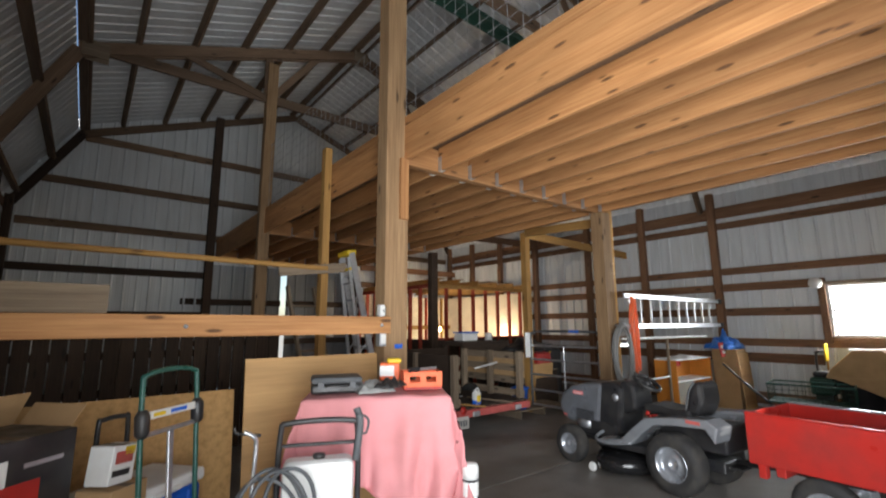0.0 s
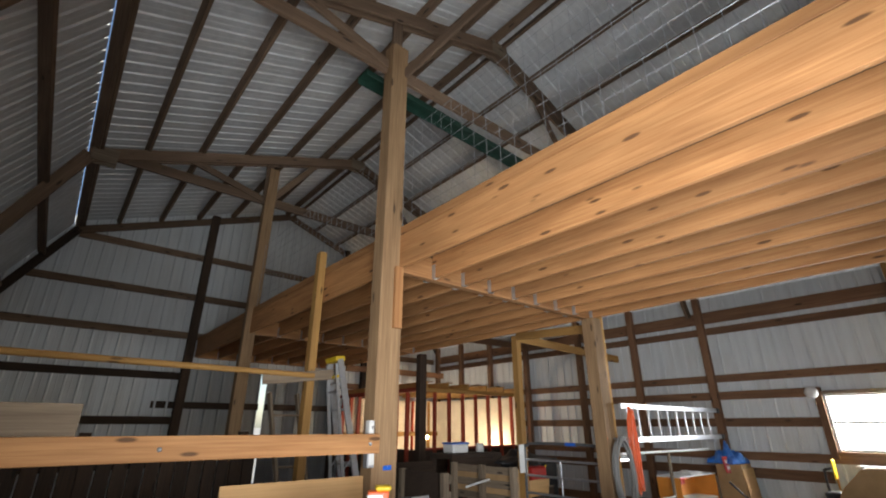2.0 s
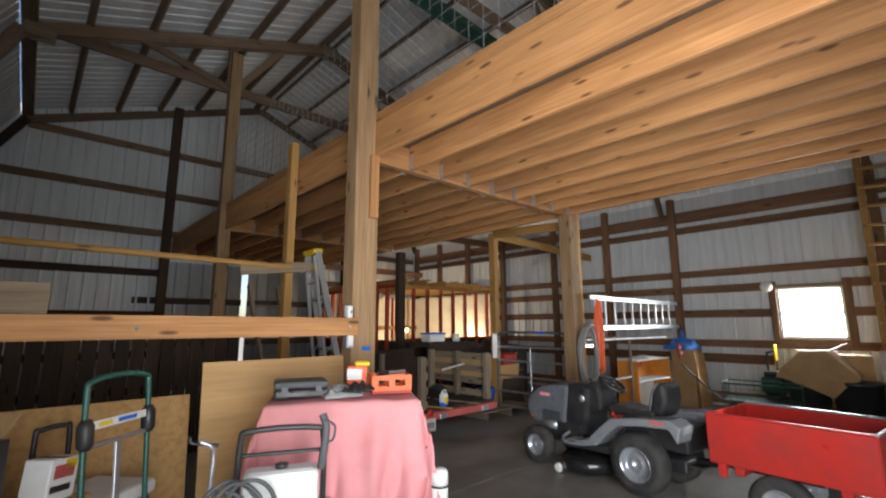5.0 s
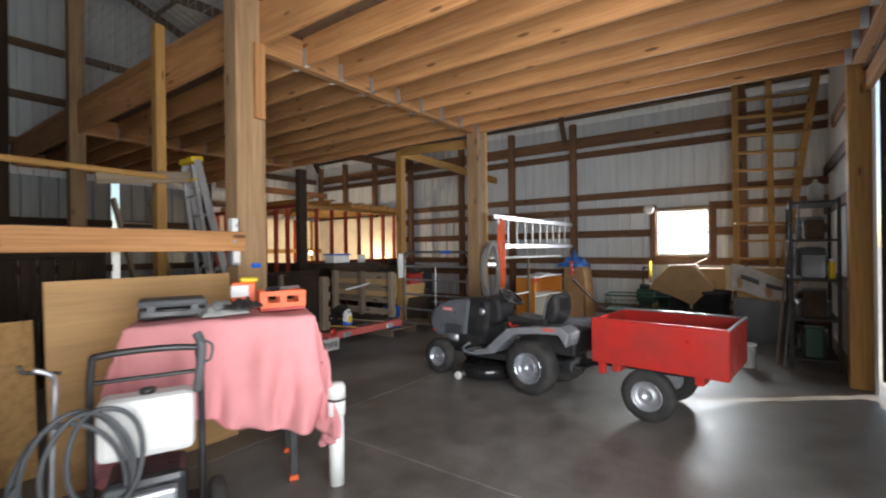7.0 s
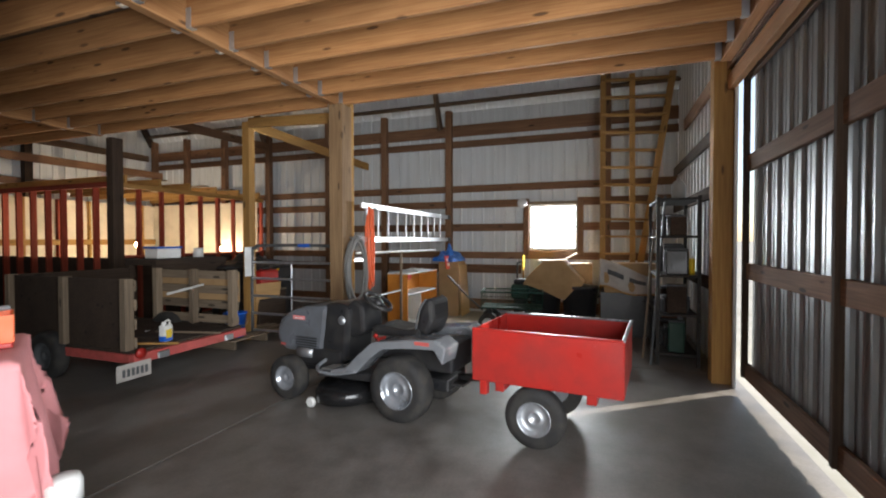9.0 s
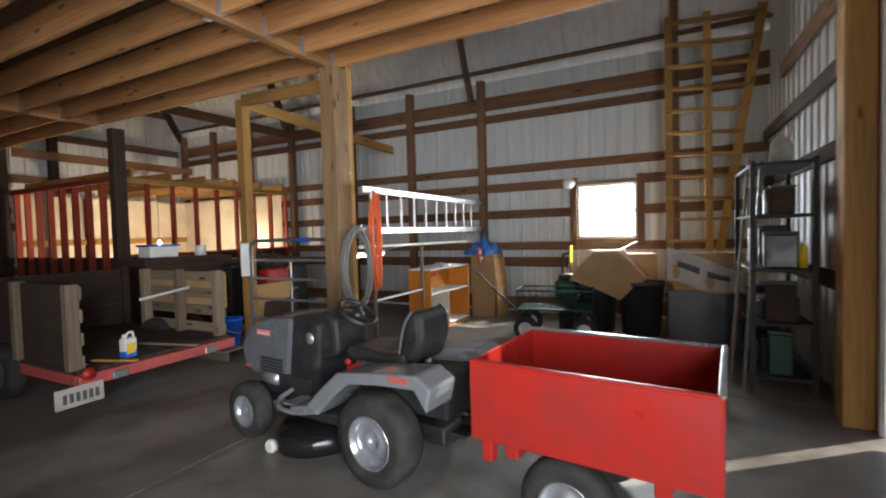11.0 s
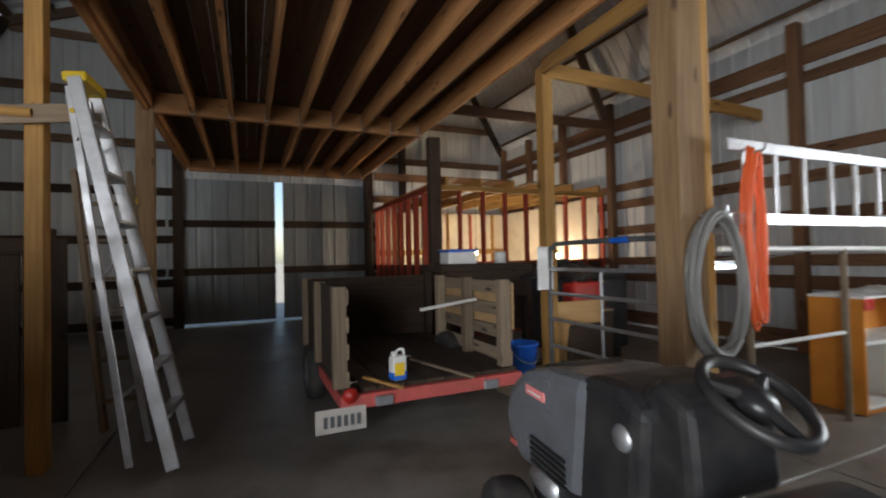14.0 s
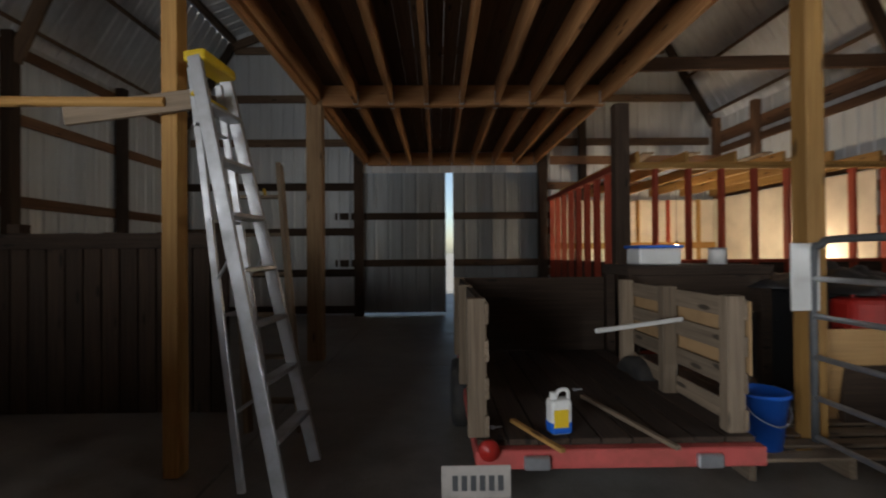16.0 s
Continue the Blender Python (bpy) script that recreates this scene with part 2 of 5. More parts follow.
def extrude_outline(pts, y0, y1, bev=0.0):
    """A side outline in the local y-z plane pushed along x from y0 to y1."""
    bm = bmesh.new()
    a = [bm.verts.new((y0, p[0], p[1])) for p in pts]
    b = [bm.verts.new((y1, p[0], p[1])) for p in pts]
    n = len(pts)
    bm.faces.new(a)
    bm.faces.new(b[::-1])
    for i in range(n):
        bm.faces.new((a[i], b[i], b[(i + 1) % n], a[(i + 1) % n]))
    bmesh.ops.recalc_face_normals(bm, faces=bm.faces)
    if bev:
        bmesh.ops.bevel(bm, geom=list(bm.edges), offset=bev, segments=2, affect="EDGES", profile=0.5)
    return bm


BOARDS = {}


def board(name, a, b, w, h, material, parent, up=(0, 0, 1), label="", group=""):
    """A sawn board from a to b: w across, h along up. Boards of one size share a mesh."""
    a, b = Vector(a), Vector(b)
    d = b - a
    ln = d.length
    key = (round(ln, 3), round(w, 4), round(h, 4), material.name)
    if key not in BOARDS:
        bm = box(0, ln, -w / 2, w / 2, -h / 2, h / 2, min(0.004, w * 0.12))
        me = bpy.data.meshes.new(name)
        bm.to_mesh(me)
        bm.free()
        me.materials.append(material)
        BOARDS[key] = me
    x = d.normalized()
    z = Vector(up)
    z = (z - x * z.dot(x)).normalized()
    y = z.cross(x)
    m = Matrix((x, y, z)).transposed().to_4x4()
    m.translation = a
    ob = new(name, BOARDS[key])
    if parent is not None:
        ob.parent = parent
        bpy.context.view_layer.update()
        m = parent.matrix_world.inverted() @ m
    ob.matrix_basis = m
    return tagged(ob, label, group=group)


SHEETS = {}


def sheet(name, origin, across, along, width, length, material, parent, ribs=4, rib_h=0.02):
    """One ribbed steel sheet; across and along span it, ribs run along."""
    across, along = Vector(across).normalized(), Vector(along).normalized()
    key = (round(width, 3), round(length, 3), material.name, ribs)
    if key not in SHEETS:
        bm = bmesh.new()
        prof = []
        p = width / ribs
        for i in range(ribs):
            c = i * p
            prof += [(c, 0), (c + p * 0.33, 0), (c + p * 0.37, 0.004), (c + p * 0.41, 0), (c + p * 0.78, 0), (c + p * 0.84, rib_h), (c + p * 0.94, rib_h), (c + p * 0.998, 0)]
        lo = [bm.verts.new((x, 0, z)) for x, z in prof]
        hi = [bm.verts.new((x, length, z)) for x, z in prof]
        lo2 = [bm.verts.new((x, 0, z - 0.004)) for x, z in prof]
        hi2 = [bm.verts.new((x, length, z - 0.004)) for x, z in prof]
        for i in range(len(prof) - 1):
            bm.faces.new((lo[i], lo[i + 1], hi[i + 1], hi[i]))
            bm.faces.new((lo2[i], hi2[i], hi2[i + 1], lo2[i + 1]))
        n = len(prof) - 1
        bm.faces.new((lo[0], hi[0], hi2[0], lo2[0]))
        bm.faces.new((lo[n], lo2[n], hi2[n], hi[n]))
        me = bpy.data.meshes.new(name)
        bm.to_mesh(me)
        bm.free()
        me.materials.append(material)
        SHEETS[key] = me
    z = across.cross(along)
    m = Matrix((across, along, z)).transposed().to_4x4()
    m.translation = Vector(origin)
    ob = new(name, SHEETS[key])
    ob.parent = parent
    ob.matrix_basis = m
    return ob




# ---- the barn ----
XL, XR, XC = -5.35, 5.45, 0.05          # side walls and ridge
YF, YE = -0.06, 12.06                    # front and end walls
EAVE, KNEE, RIDGE = 3.88, 5.55, 7.18
KX = 4.42                                # knee's distance from the ridge
LOFT = 2.98                              # underside of the joists


def slab_floor():
    fl = thing("floor", (0, 0, 0), "worn stained grey-brown concrete barn floor", "floor", kind="structure")
    xs, ys = [XL, -1.5, 2.3, XR], [YF - 0.1, 3.68, 8.0, YE]
    for i in range(3):
        for j in range(3):
            part("slab", box(xs[i] + 0.004, xs[i + 1] - 0.004, ys[j] + 0.004, ys[j + 1] - 0.004, -0.12, 0, 0.004), CONC, fl)
    part("joint_filler", box(XL, XR, YF - 0.1, YE, -0.12, -0.012, 0), DARKW, fl)


slab_floor()
_g = box(-400, 400, -400, 400, -0.6, -0.13, 0)
tagged(part("ground", _g, GRASSM, None), "pale gravel and dirt yard around the barn", "ground", kind="structure")


def wall_profile_z(x):
    d = abs(x - XC)
    return RIDGE - (RIDGE - KNEE) * d / KX if d <= KX else KNEE - (KNEE - EAVE) * (d - KX) / (XR - XC - KX)


SW = 0.9


def side_wall(name, x, inward, window):
    w = thing(name, (0, 0, 0), "ribbed pale steel wall on brown timber girts and posts", "wall", kind="structure")
    y = YF
    while y < YE - 0.01:
        wd = min(SW, YE - y)
        o = (x, y, 0) if inward > 0 else (x, y + wd, 0)
        ac = (0, 1, 0) if inward > 0 else (0, -1, 0)
        spans = [(0, EAVE)]
        if window and y < window[1] and y + wd > window[0]:
            spans = [(0, window[2]), (window[3], EAVE - window[3])]
        for z0, ln in spans:
            sheet("steel_sheet", (o[0], o[1], z0), ac, (0, 0, 1), wd, ln, WALLM, w)
        y += wd
    return w


# the window sits between y 1.55 and 2.40; sheets are cut to its bay and filled beside it
WY0, WY1, WZ0, WZ1 = 1.55, 2.40, 1.20, 2.02
wr = thing("wall_east", (0, 0, 0), "ribbed pale steel wall on brown timber girts and posts", "wall", kind="structure")


def strip(y0, y1, z0, z1):
    n = max(1, round((y1 - y0) / SW))
    for k in range(n):
        a = y0 + (y1 - y0) * k / n
        b = y0 + (y1 - y0) * (k + 1) / n
        sheet("steel_sheet", (XR, b, z0), (0, -1, 0), (0, 0, 1), b - a, z1 - z0, WALLM, wr, max(1, round((b - a) / 0.225)))


strip(YF, WY0, 0, EAVE)
strip(WY0, WY1, 0, WZ0)
strip(WY0, WY1, WZ1, EAVE)
strip(WY1, YE, 0, EAVE)
wl = side_wall("wall_west", XL, 1, None)


def girt(w, a, b, h=0.14, mt=None):
    board("girt", a, b, 0.04, h, mt or GIRT, w)


for z, h in ((3.50, 0.22), (3.24, 0.13), (2.37, 0.13)):
    girt(wr, (XR - 0.03, YF, z), (XR - 0.03, YE, z), h)
for z in (2.07, 1.62):
    girt(wr, (XR - 0.03, YF, z), (XR - 0.03, WY0 - 0.10, z))
    girt(wr, (XR - 0.03, WY1 + 0.10, z), (XR - 0.03, YE, z))
girt(wr, (XR - 0.03, YF, 1.09), (XR - 0.03, YE, 1.09), 0.13)
girt(wr, (XR - 0.03, 2.55, 0.83), (XR - 0.03, YE, 0.83), 0.16)
girt(wr, (XR - 0.03, YF, 0.15), (XR - 0.03, YE, 0.15), 0.2)
for y in (1.05, 3.95, 5.35, 6.7, 8.3, 9.6, 10.8, 11.9):
    board("wall_post", (XR - 0.11, y, 0), (XR - 0.11, y, EAVE), 0.12, 0.12, GIRT, wr, (1, 0, 0))
board("rafter_leg", (XR - 0.12, 1.05, EAVE - 0.25), (XC + KX - 0.05, 1.05, KNEE - 0.08), 0.05, 0.10, GIRT, wr, (0, 1, 0))
for z in (0.9, 1.9, 2.9, 3.72, 0.15):
    girt(wl, (XL + 0.03, YF, z), (XL + 0.03, YE, z))
# west posts coloured darker than the east ones, for the shade on this side
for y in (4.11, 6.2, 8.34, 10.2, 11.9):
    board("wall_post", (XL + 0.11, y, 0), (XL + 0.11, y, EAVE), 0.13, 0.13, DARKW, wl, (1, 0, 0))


def window_unit():
    w = thing("window_1", (XR, (WY0 + WY1) / 2, WZ0), "white sash window in a raw timber surround", "window", kind="structure")
    hw, hh = (WY1 - WY0) / 2, WZ1 - WZ0
    bm = bmesh.new()
    for y0, y1, z0, z1 in ((-hw, -hw + 0.035, 0, hh), (hw - 0.035, hw, 0, hh), (-hw, hw, 0, 0.035), (-hw, hw, hh - 0.035, hh), (-hw, hw, hh * 0.5 - 0.018, hh * 0.5 + 0.018)):
        add_box(bm, -0.05, 0.03, y0, y1, z0, z1, 0.003)
    part("window_frame", bm, WHITE, w)
    for z0, z1 in ((0.036, hh * 0.5 - 0.02), (hh * 0.5 + 0.02, hh - 0.036)):
        p = part("pane", box(-0.012, -0.008, -hw + 0.036, hw - 0.036, z0, z1, 0), GLASSM, w)
        p.visible_shadow = False
    for s in (-1, 1):
        board("jamb", (XR - 0.05, 1.975 + s * (hw + 0.055), 1.09), (XR - 0.05, 1.975 + s * (hw + 0.055), 2.14), 0.10, 0.1, GIRT, w, (1, 0, 0))
    board("head", (XR - 0.05, WY0 - 0.1, WZ1 + 0.03), (XR - 0.05, WY1 + 0.1, WZ1 + 0.03), 0.09, 0.06, GREYW, w)
    board("window_sill", (XR - 0.06, WY0 - 0.02, WZ0 - 0.03), (XR - 0.06, WY1 + 0.02, WZ0 - 0.03), 0.12, 0.05, GIRT, w)


window_unit()


def gable(name, y, inward, door, label):
    w = thing(name, (0, 0, 0), label, "wall", kind="structure")
    x = XL
    while x < XR - 0.01:
        wd = min(0.45, XR - x)
        top = max(wall_profile_z(x + 0.02), wall_profile_z(x + wd - 0.02)) + 0.02
        mid = x + wd / 2
        z0 = 0
        for d0, d1, dz in door:
            if d0 < mid < d1:
                z0 = dz
        # the sheet's inner side faces the room
        if inward > 0:
            sheet("steel_sheet", (x + wd, y, z0), (-1, 0, 0), (0, 0, 1), wd, top - z0, WALLM, w, 2)
        else:
            sheet("steel_sheet", (x, y, z0), (1, 0, 0), (0, 0, 1), wd, top - z0, WALLM, w, 2)
        x += wd
    return w


we = gable("wall_north", YE, -1, [(-1.6, 1.8, 2.85)], "dark ribbed steel gable wall with timber girts")
for z in (5.30, 4.33, 3.45):
    hx = KX if z > 5 else 5.0 if z > 4 else XR - XC - 0.1
    girt(we, (XC - hx + 0.1, YE - 0.05, z), (XC + hx - 0.1, YE - 0.05, z), 0.15, TRUSSW)
# left girts hold the dim bay's shade in their colour, right ones don't
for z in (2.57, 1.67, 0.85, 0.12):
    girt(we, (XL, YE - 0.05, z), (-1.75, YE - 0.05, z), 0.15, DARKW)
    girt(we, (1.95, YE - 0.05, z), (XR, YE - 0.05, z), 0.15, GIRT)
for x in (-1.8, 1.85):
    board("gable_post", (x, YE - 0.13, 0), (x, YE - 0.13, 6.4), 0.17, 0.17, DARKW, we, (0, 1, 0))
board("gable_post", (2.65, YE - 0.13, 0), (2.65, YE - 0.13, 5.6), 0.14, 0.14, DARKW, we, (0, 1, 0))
for s in (-1, 1):
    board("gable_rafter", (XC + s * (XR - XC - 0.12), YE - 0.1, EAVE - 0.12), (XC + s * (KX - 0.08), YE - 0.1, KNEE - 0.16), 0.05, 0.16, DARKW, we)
    board("gable_rafter", (XC + s * (KX - 0.06), YE - 0.1, KNEE - 0.2), (XC, YE - 0.1, RIDGE - 0.2), 0.05, 0.16, TRUSSW, we)
wf = gable("wall_south", YF, 1, [(-4.95, 1.98, 2.9)], "ribbed steel gable wall with a wide doorway")
for z in (3.05, 4.2, 5.3):
    girt(wf, (XL + 1.0, YF + 0.05, z), (XR - 1.0, YF + 0.05, z), 0.16, GIRT)
for z in (0.9, 1.9, 2.5):
    girt(wf, (2.15, YF + 0.05, z), (XR, YF + 0.05, z), 0.14, DARKW)
board("door_post", (2.03, 0.03, 0), (2.03, 0.03, LOFT + 0.3), 0.16, 0.17, YPINE, wf, (0, 1, 0), "yellow pine post beside the sliding door")
board("door_post", (-5.0, 0.03, 0), (-5.0, 0.03, LOFT + 0.3), 0.16, 0.17, YPINE, wf, (0, 1, 0))
board("door_track", (-5.0, -0.02, 2.84), (1.93, -0.02, 2.84), 0.06, 0.14, PINE, wf)


def sliding_leaf(name, x0, x1, y, z1, girts, label, mt, wood_mat, face):
    d = thing(name, ((x0 + x1) / 2, y, 0), label, "sliding door", kind="structure")
    n = max(1, round((x1 - x0) / 0.9))
    for k in range(n):
        a = x0 + (x1 - x0) * k / n - (x0 + x1) / 2
        b = x0 + (x1 - x0) * (k + 1) / n - (x0 + x1) / 2
        if face > 0:
            sheet("steel_sheet", (b, 0, 0.14), (-1, 0, 0), (0, 0, 1), b - a, z1 - 0.14, mt, d, 4)
        else:
            sheet("steel_sheet", (a, 0, 0.035), (1, 0, 0), (0, 0, 1), b - a, z1 - 0.035, mt, d, 4)
    for z in girts:
        board("rail", (x0, y + face * 0.045, z), (x1, y + face * 0.045, z), 0.04, 0.14, wood_mat, d)
    return d


fd = sliding_leaf("door_1", -1.75, 1.74, YF - 0.10, 3.2, (0.21, 1.1, 2.05, 2.86), "closed ribbed grey steel sliding door with pine rails", DOORM, GIRT, 1)
for x in (-1.7, 0.02, 1.715):
    board("stile", (x, YF - 0.035, 0.15), (x, YF - 0.035, 2.9), 0.04, 0.05, DARKW, fd, (0, 1, 0))
sliding_leaf("door_2", -2.3, -0.075, YE + 0.06, 2.9, (1.04, 1.98), "dark ribbed steel sliding door leaf, slightly ajar", DOORM, DARKW, -1)
sliding_leaf("door_3", 0.075, 2.3, YE + 0.06, 2.9, (1.04, 1.98), "dark ribbed steel sliding door leaf, slightly ajar", DOORM, DARKW, -1)


def roof():
    r = thing("ceiling", (0, 0, 0), "gambrel roof of ribbed bare steel sheets on timber purlins", "roof", kind="structure")
    yy = YF - 0.3
    while yy < YE + 0.3:
        wd = min(SW, YE + 0.3 - yy)
        for s in (-1, 1):
            up = Vector((-s * KX, 0, RIDGE - KNEE))
            lo = Vector((-s * (XR - XC - KX + 0.15), 0, KNEE - EAVE + 0.17))
            k = Vector((XC + s * KX, yy, KNEE))
            e = k - lo
            if s > 0:
                sheet("roof_sheet", k + Vector((0, 0, 0.02)), (0, 1, 0), up, wd, up.length + 0.02, ROOFM, r)
                sheet("roof_sheet", e, (0, 1, 0), lo, wd, lo.length - 0.02, ROOFM, r)
            else:
                sheet("roof_sheet", k + Vector((0.02, wd, 0.02)), (0, -1, 0), up, wd, up.length, ROOFM, r)
                sheet("roof_sheet", e + Vector((0, wd, 0)), (0, -1, 0), lo, wd, lo.length - 0.06, ROOFM, r)
        yy += wd
    ya, yb = YF - 0.2, YE + 0.2
    for s in (-1, 1):
        n = Vector((s * (RIDGE - KNEE), 0, KX)).normalized()
        for t in (0.02, 0.15, 0.32, 0.49, 0.66, 0.82, 0.97):
            p = Vector((XC + s * KX * (1 - t), 0, KNEE + (RIDGE - KNEE) * t)) - n * 0.085
            board("purlin", (p.x, ya, p.z), (p.x, yb, p.z), 0.045, 0.14, TRUSSW, r, n)
        n = Vector((s * (KNEE - EAVE), 0, XR - XC - KX)).normalized()
        for t in (0.1, 0.55, 0.98):
            p = Vector((XC + s * (KX + (XR - XC - KX) * (1 - t)), 0, EAVE + (KNEE - EAVE) * t)) - n * 0.085
            board("purlin", (p.x, ya, p.z), (p.x, yb, p.z), 0.05, 0.14, TRUSSW, r, n)
    return r


rf = roof()


def truss(y):
    t = thing("roof_truss", (XC, y, 0), "brown timber roof truss with webs and plates", "roof truss", "roof trusses", "structure")
    zc = KNEE - 0.12
    for s in (-1, 1):
        for dy in (-0.05, 0.05):
            board("top_chord", (XC + s * (KX - 0.02), y + dy, KNEE - 0.22), (XC, y + dy, RIDGE - 0.24), 0.04, 0.18, TRUSSW, t)
        board("leg", (XC + s * (XR - XC - 0.15), y, EAVE - 0.35), (XC + s * (KX - 0.02), y, KNEE - 0.2), 0.05, 0.18, TRUSSW, t)
        board("king_web", (XC + s * 1.80, y, zc), (XC + s * 1.80, y, RIDGE - 0.95), 0.05, 0.13, TRUSSW, t, (1, 0, 0))
        board("web", (XC + s * 1.75, y + 0.03, zc), (XC + s * 0.9, y + 0.03, RIDGE - 0.62), 0.04, 0.12, TRUSSW, t)
        board("web", (XC + s * 1.85, y - 0.03, zc), (XC + s * 3.1, y - 0.03, RIDGE - 1.42), 0.04, 0.12, TRUSSW, t)
    board("bottom_chord", (XC - KX, y, zc), (XC + KX, y, zc), 0.05, 0.17, TRUSSW, t)
    for s in (-1, 0, 1):
        for dy in (-0.077, 0.077):
            x, z = XC + s * (KX - 0.2), (KNEE - 0.16 if s else RIDGE - 0.26)
            part("gusset", box(x - XC - 0.16, x - XC + 0.16, dy - 0.005, dy + 0.005, z - 0.14, z + 0.10, 0), GREYW, t)


for _y in (4.11, 8.34):
    truss(_y)


# ---- the loft ----
JX = [-1.60 + 0.4125 * k for k in range(9)]
HY = [0.06, 4.11, 8.34, 11.93]


def loft():
    lf = thing("loft", (0, 0, 0), "pine hay loft of joists, headers and deck boards", "loft", kind="structure")
    for y in HY:
        board("header", (-1.62, y, LOFT + 0.12), (1.75, y, LOFT + 0.12), 0.09, 0.24, PINE, lf)
    for a, b in zip(HY, HY[1:]):
        for k, x in enumerate(JX):
            if k:
                board("joist", (x, a + 0.05, LOFT + 0.135), (x, b - 0.05, LOFT + 0.135), 0.042, 0.25, PINE, lf)
                for y, s in ((a + 0.052, 1), (b - 0.052, -1)):
                    bm = bmesh.new()
                    for sx in (-1, 1):
                        add_box(bm, sx * 0.025 - 0.0015, sx * 0.025 + 0.0015, min(0, s * 0.05), max(0, s * 0.05), 0.002, 0.15, 0)
                    add_box(bm, -0.026, 0.026, min(0, s * 0.05), max(0, s * 0.05), 0.0, 0.003, 0)
                    hg = part("joist_hanger", bm, GALV, lf)
                    hg.location = (x, y, LOFT + 0.004)
        for dx, z, h in ((-0.065, LOFT + 0.17, 0.34), (-0.02, LOFT + 0.19, 0.29)):
            board("rim_beam", (JX[0] + dx, a - 0.04, z), (JX[0] + dx, b - 0.045, z), 0.042, h, PINE, lf)
    x = JX[0] + 0.02
    i = 0
    while x < 1.78:
        board("deck_board", (x + 0.07, 0.02, LOFT + 0.28), (x + 0.07, 11.98, LOFT + 0.28), 0.135, 0.03, DECKW, lf)
        x += 0.14
    board("edge_cap", (JX[0] - 0.065, 0.02, LOFT + 0.39), (JX[0] - 0.065, 11.9, LOFT + 0.39), 0.04, 0.09, PINE, lf)


loft()


def post(x, y, w, d, z1, mt, label, extra=()):
    p = thing("post", (x, y, 0), label, "post", "barn posts", "structure")
    board("shaft", (x, y, 0), (x, y, z1), w, d, mt, p, (0, 1, 0))
    for dx, dy, w2, d2, a, b, m2 in extra:
        board("packer", (x + dx, y + dy, a), (x + dx, y + dy, b), w2, d2, m2, p, (0, 1, 0))
    return p


post(-1.775, 4.06, 0.21, 0.17, 5.72, POSTW, "tall grey-brown timber post carrying the loft", [(0.075, -0.103, 0.085, 0.04, 2.39, 2.98, PINE), (0.125, 0.0, 0.04, 0.14, 0.1, 2.97, POSTW)])
post(1.70, 4.06, 0.21, 0.18, LOFT, POSTW, "thick timber post carrying the loft", [(0.15, 0.0, 0.09, 0.14, 0.02, LOFT + 0.2, YPINE)])
post(-1.75, 5.62, 0.09, 0.11, 3.60, YPINE, "bright yellow pine post beside the stepladder")
post(2.03, 5.76, 0.115, 0.12, 3.02, YPINE, "slim yellow pine post by the gate")
post(1.92, 8.30, 0.17, 0.14, LOFT, DARKW, "dark timber post at the stud room's corner")
post(-1.68, 8.34, 0.18, 0.15, 6.1, POSTW, "tall timber post carrying the loft's edge")
_b = thing("cross_brace", (2, 5, 0), "pine boards bracing the posts under the roof", "brace", kind="structure")
board("tie", (2.02, 5.70, 2.98), (XR - 0.15, 5.72, 2.9), 0.04, 0.14, YPINE, _b)
board("tie", (1.98, 5.70, 3.0), (1.75, 4.1, 2.86), 0.04, 0.13, YPINE, _b)
board("tie", (1.92, 8.3, 3.45), (XR - 0.15, 8.3, 3.5), 0.045, 0.16, GIRT, _b)
board("tie", (1.92, 11.6, 3.0), (XR - 0.15, 11.6, 3.0), 0.045, 0.16, GIRT, _b)
board("knee_brace", (-1.7, 4.0, 5.35), (-1.0, 2.2, 6.45), 0.04, 0.13, TRUSSW, _b)
_gb2 = thing("steel_beam", (0, 4.5, 0), "dark green painted channel beam lying across the truss chords", "beam")
_m = look((-1.95, 4.55, 5.62), (1.8, 4.65, 5.60))
bm = bmesh.new()
add_box(bm, -0.10, 0.10, -0.012, 0.0, -3.6, 0, 0.003)
for sx in (-0.10, 0.10):
    add_box(bm, sx - 0.006, sx + 0.006, -0.09, 0.0, -3.6, 0, 0.002)
_o = part("channel", bm, GREEND, _gb2)
_gb2.matrix_world = _m


def wire_fence():
    w = thing("wire_fence", (JX[0] - 0.065, 0, LOFT + 0.4), "welded wire mesh standing along the loft edge", "fence")
    for k in range(9):
        part("line_wire", rod((0, 0.05, 0.02 + 0.14 * k), (0, 8.2, 0.02 + 0.14 * k), 0.0026, seg=4), GALV, w)
    me = None
    for k in range(55):
        if me is None:
            o = part("stay_wire", rod((0, 0, 0), (0, 0, 1.15), 0.0026, seg=4), GALV, w)
            me = o.data
        else:
            o = new("stay_wire", me)
            o.parent = w
        o.location = (0.003, 0.08 + 0.15 * k, 0)


wire_fence()


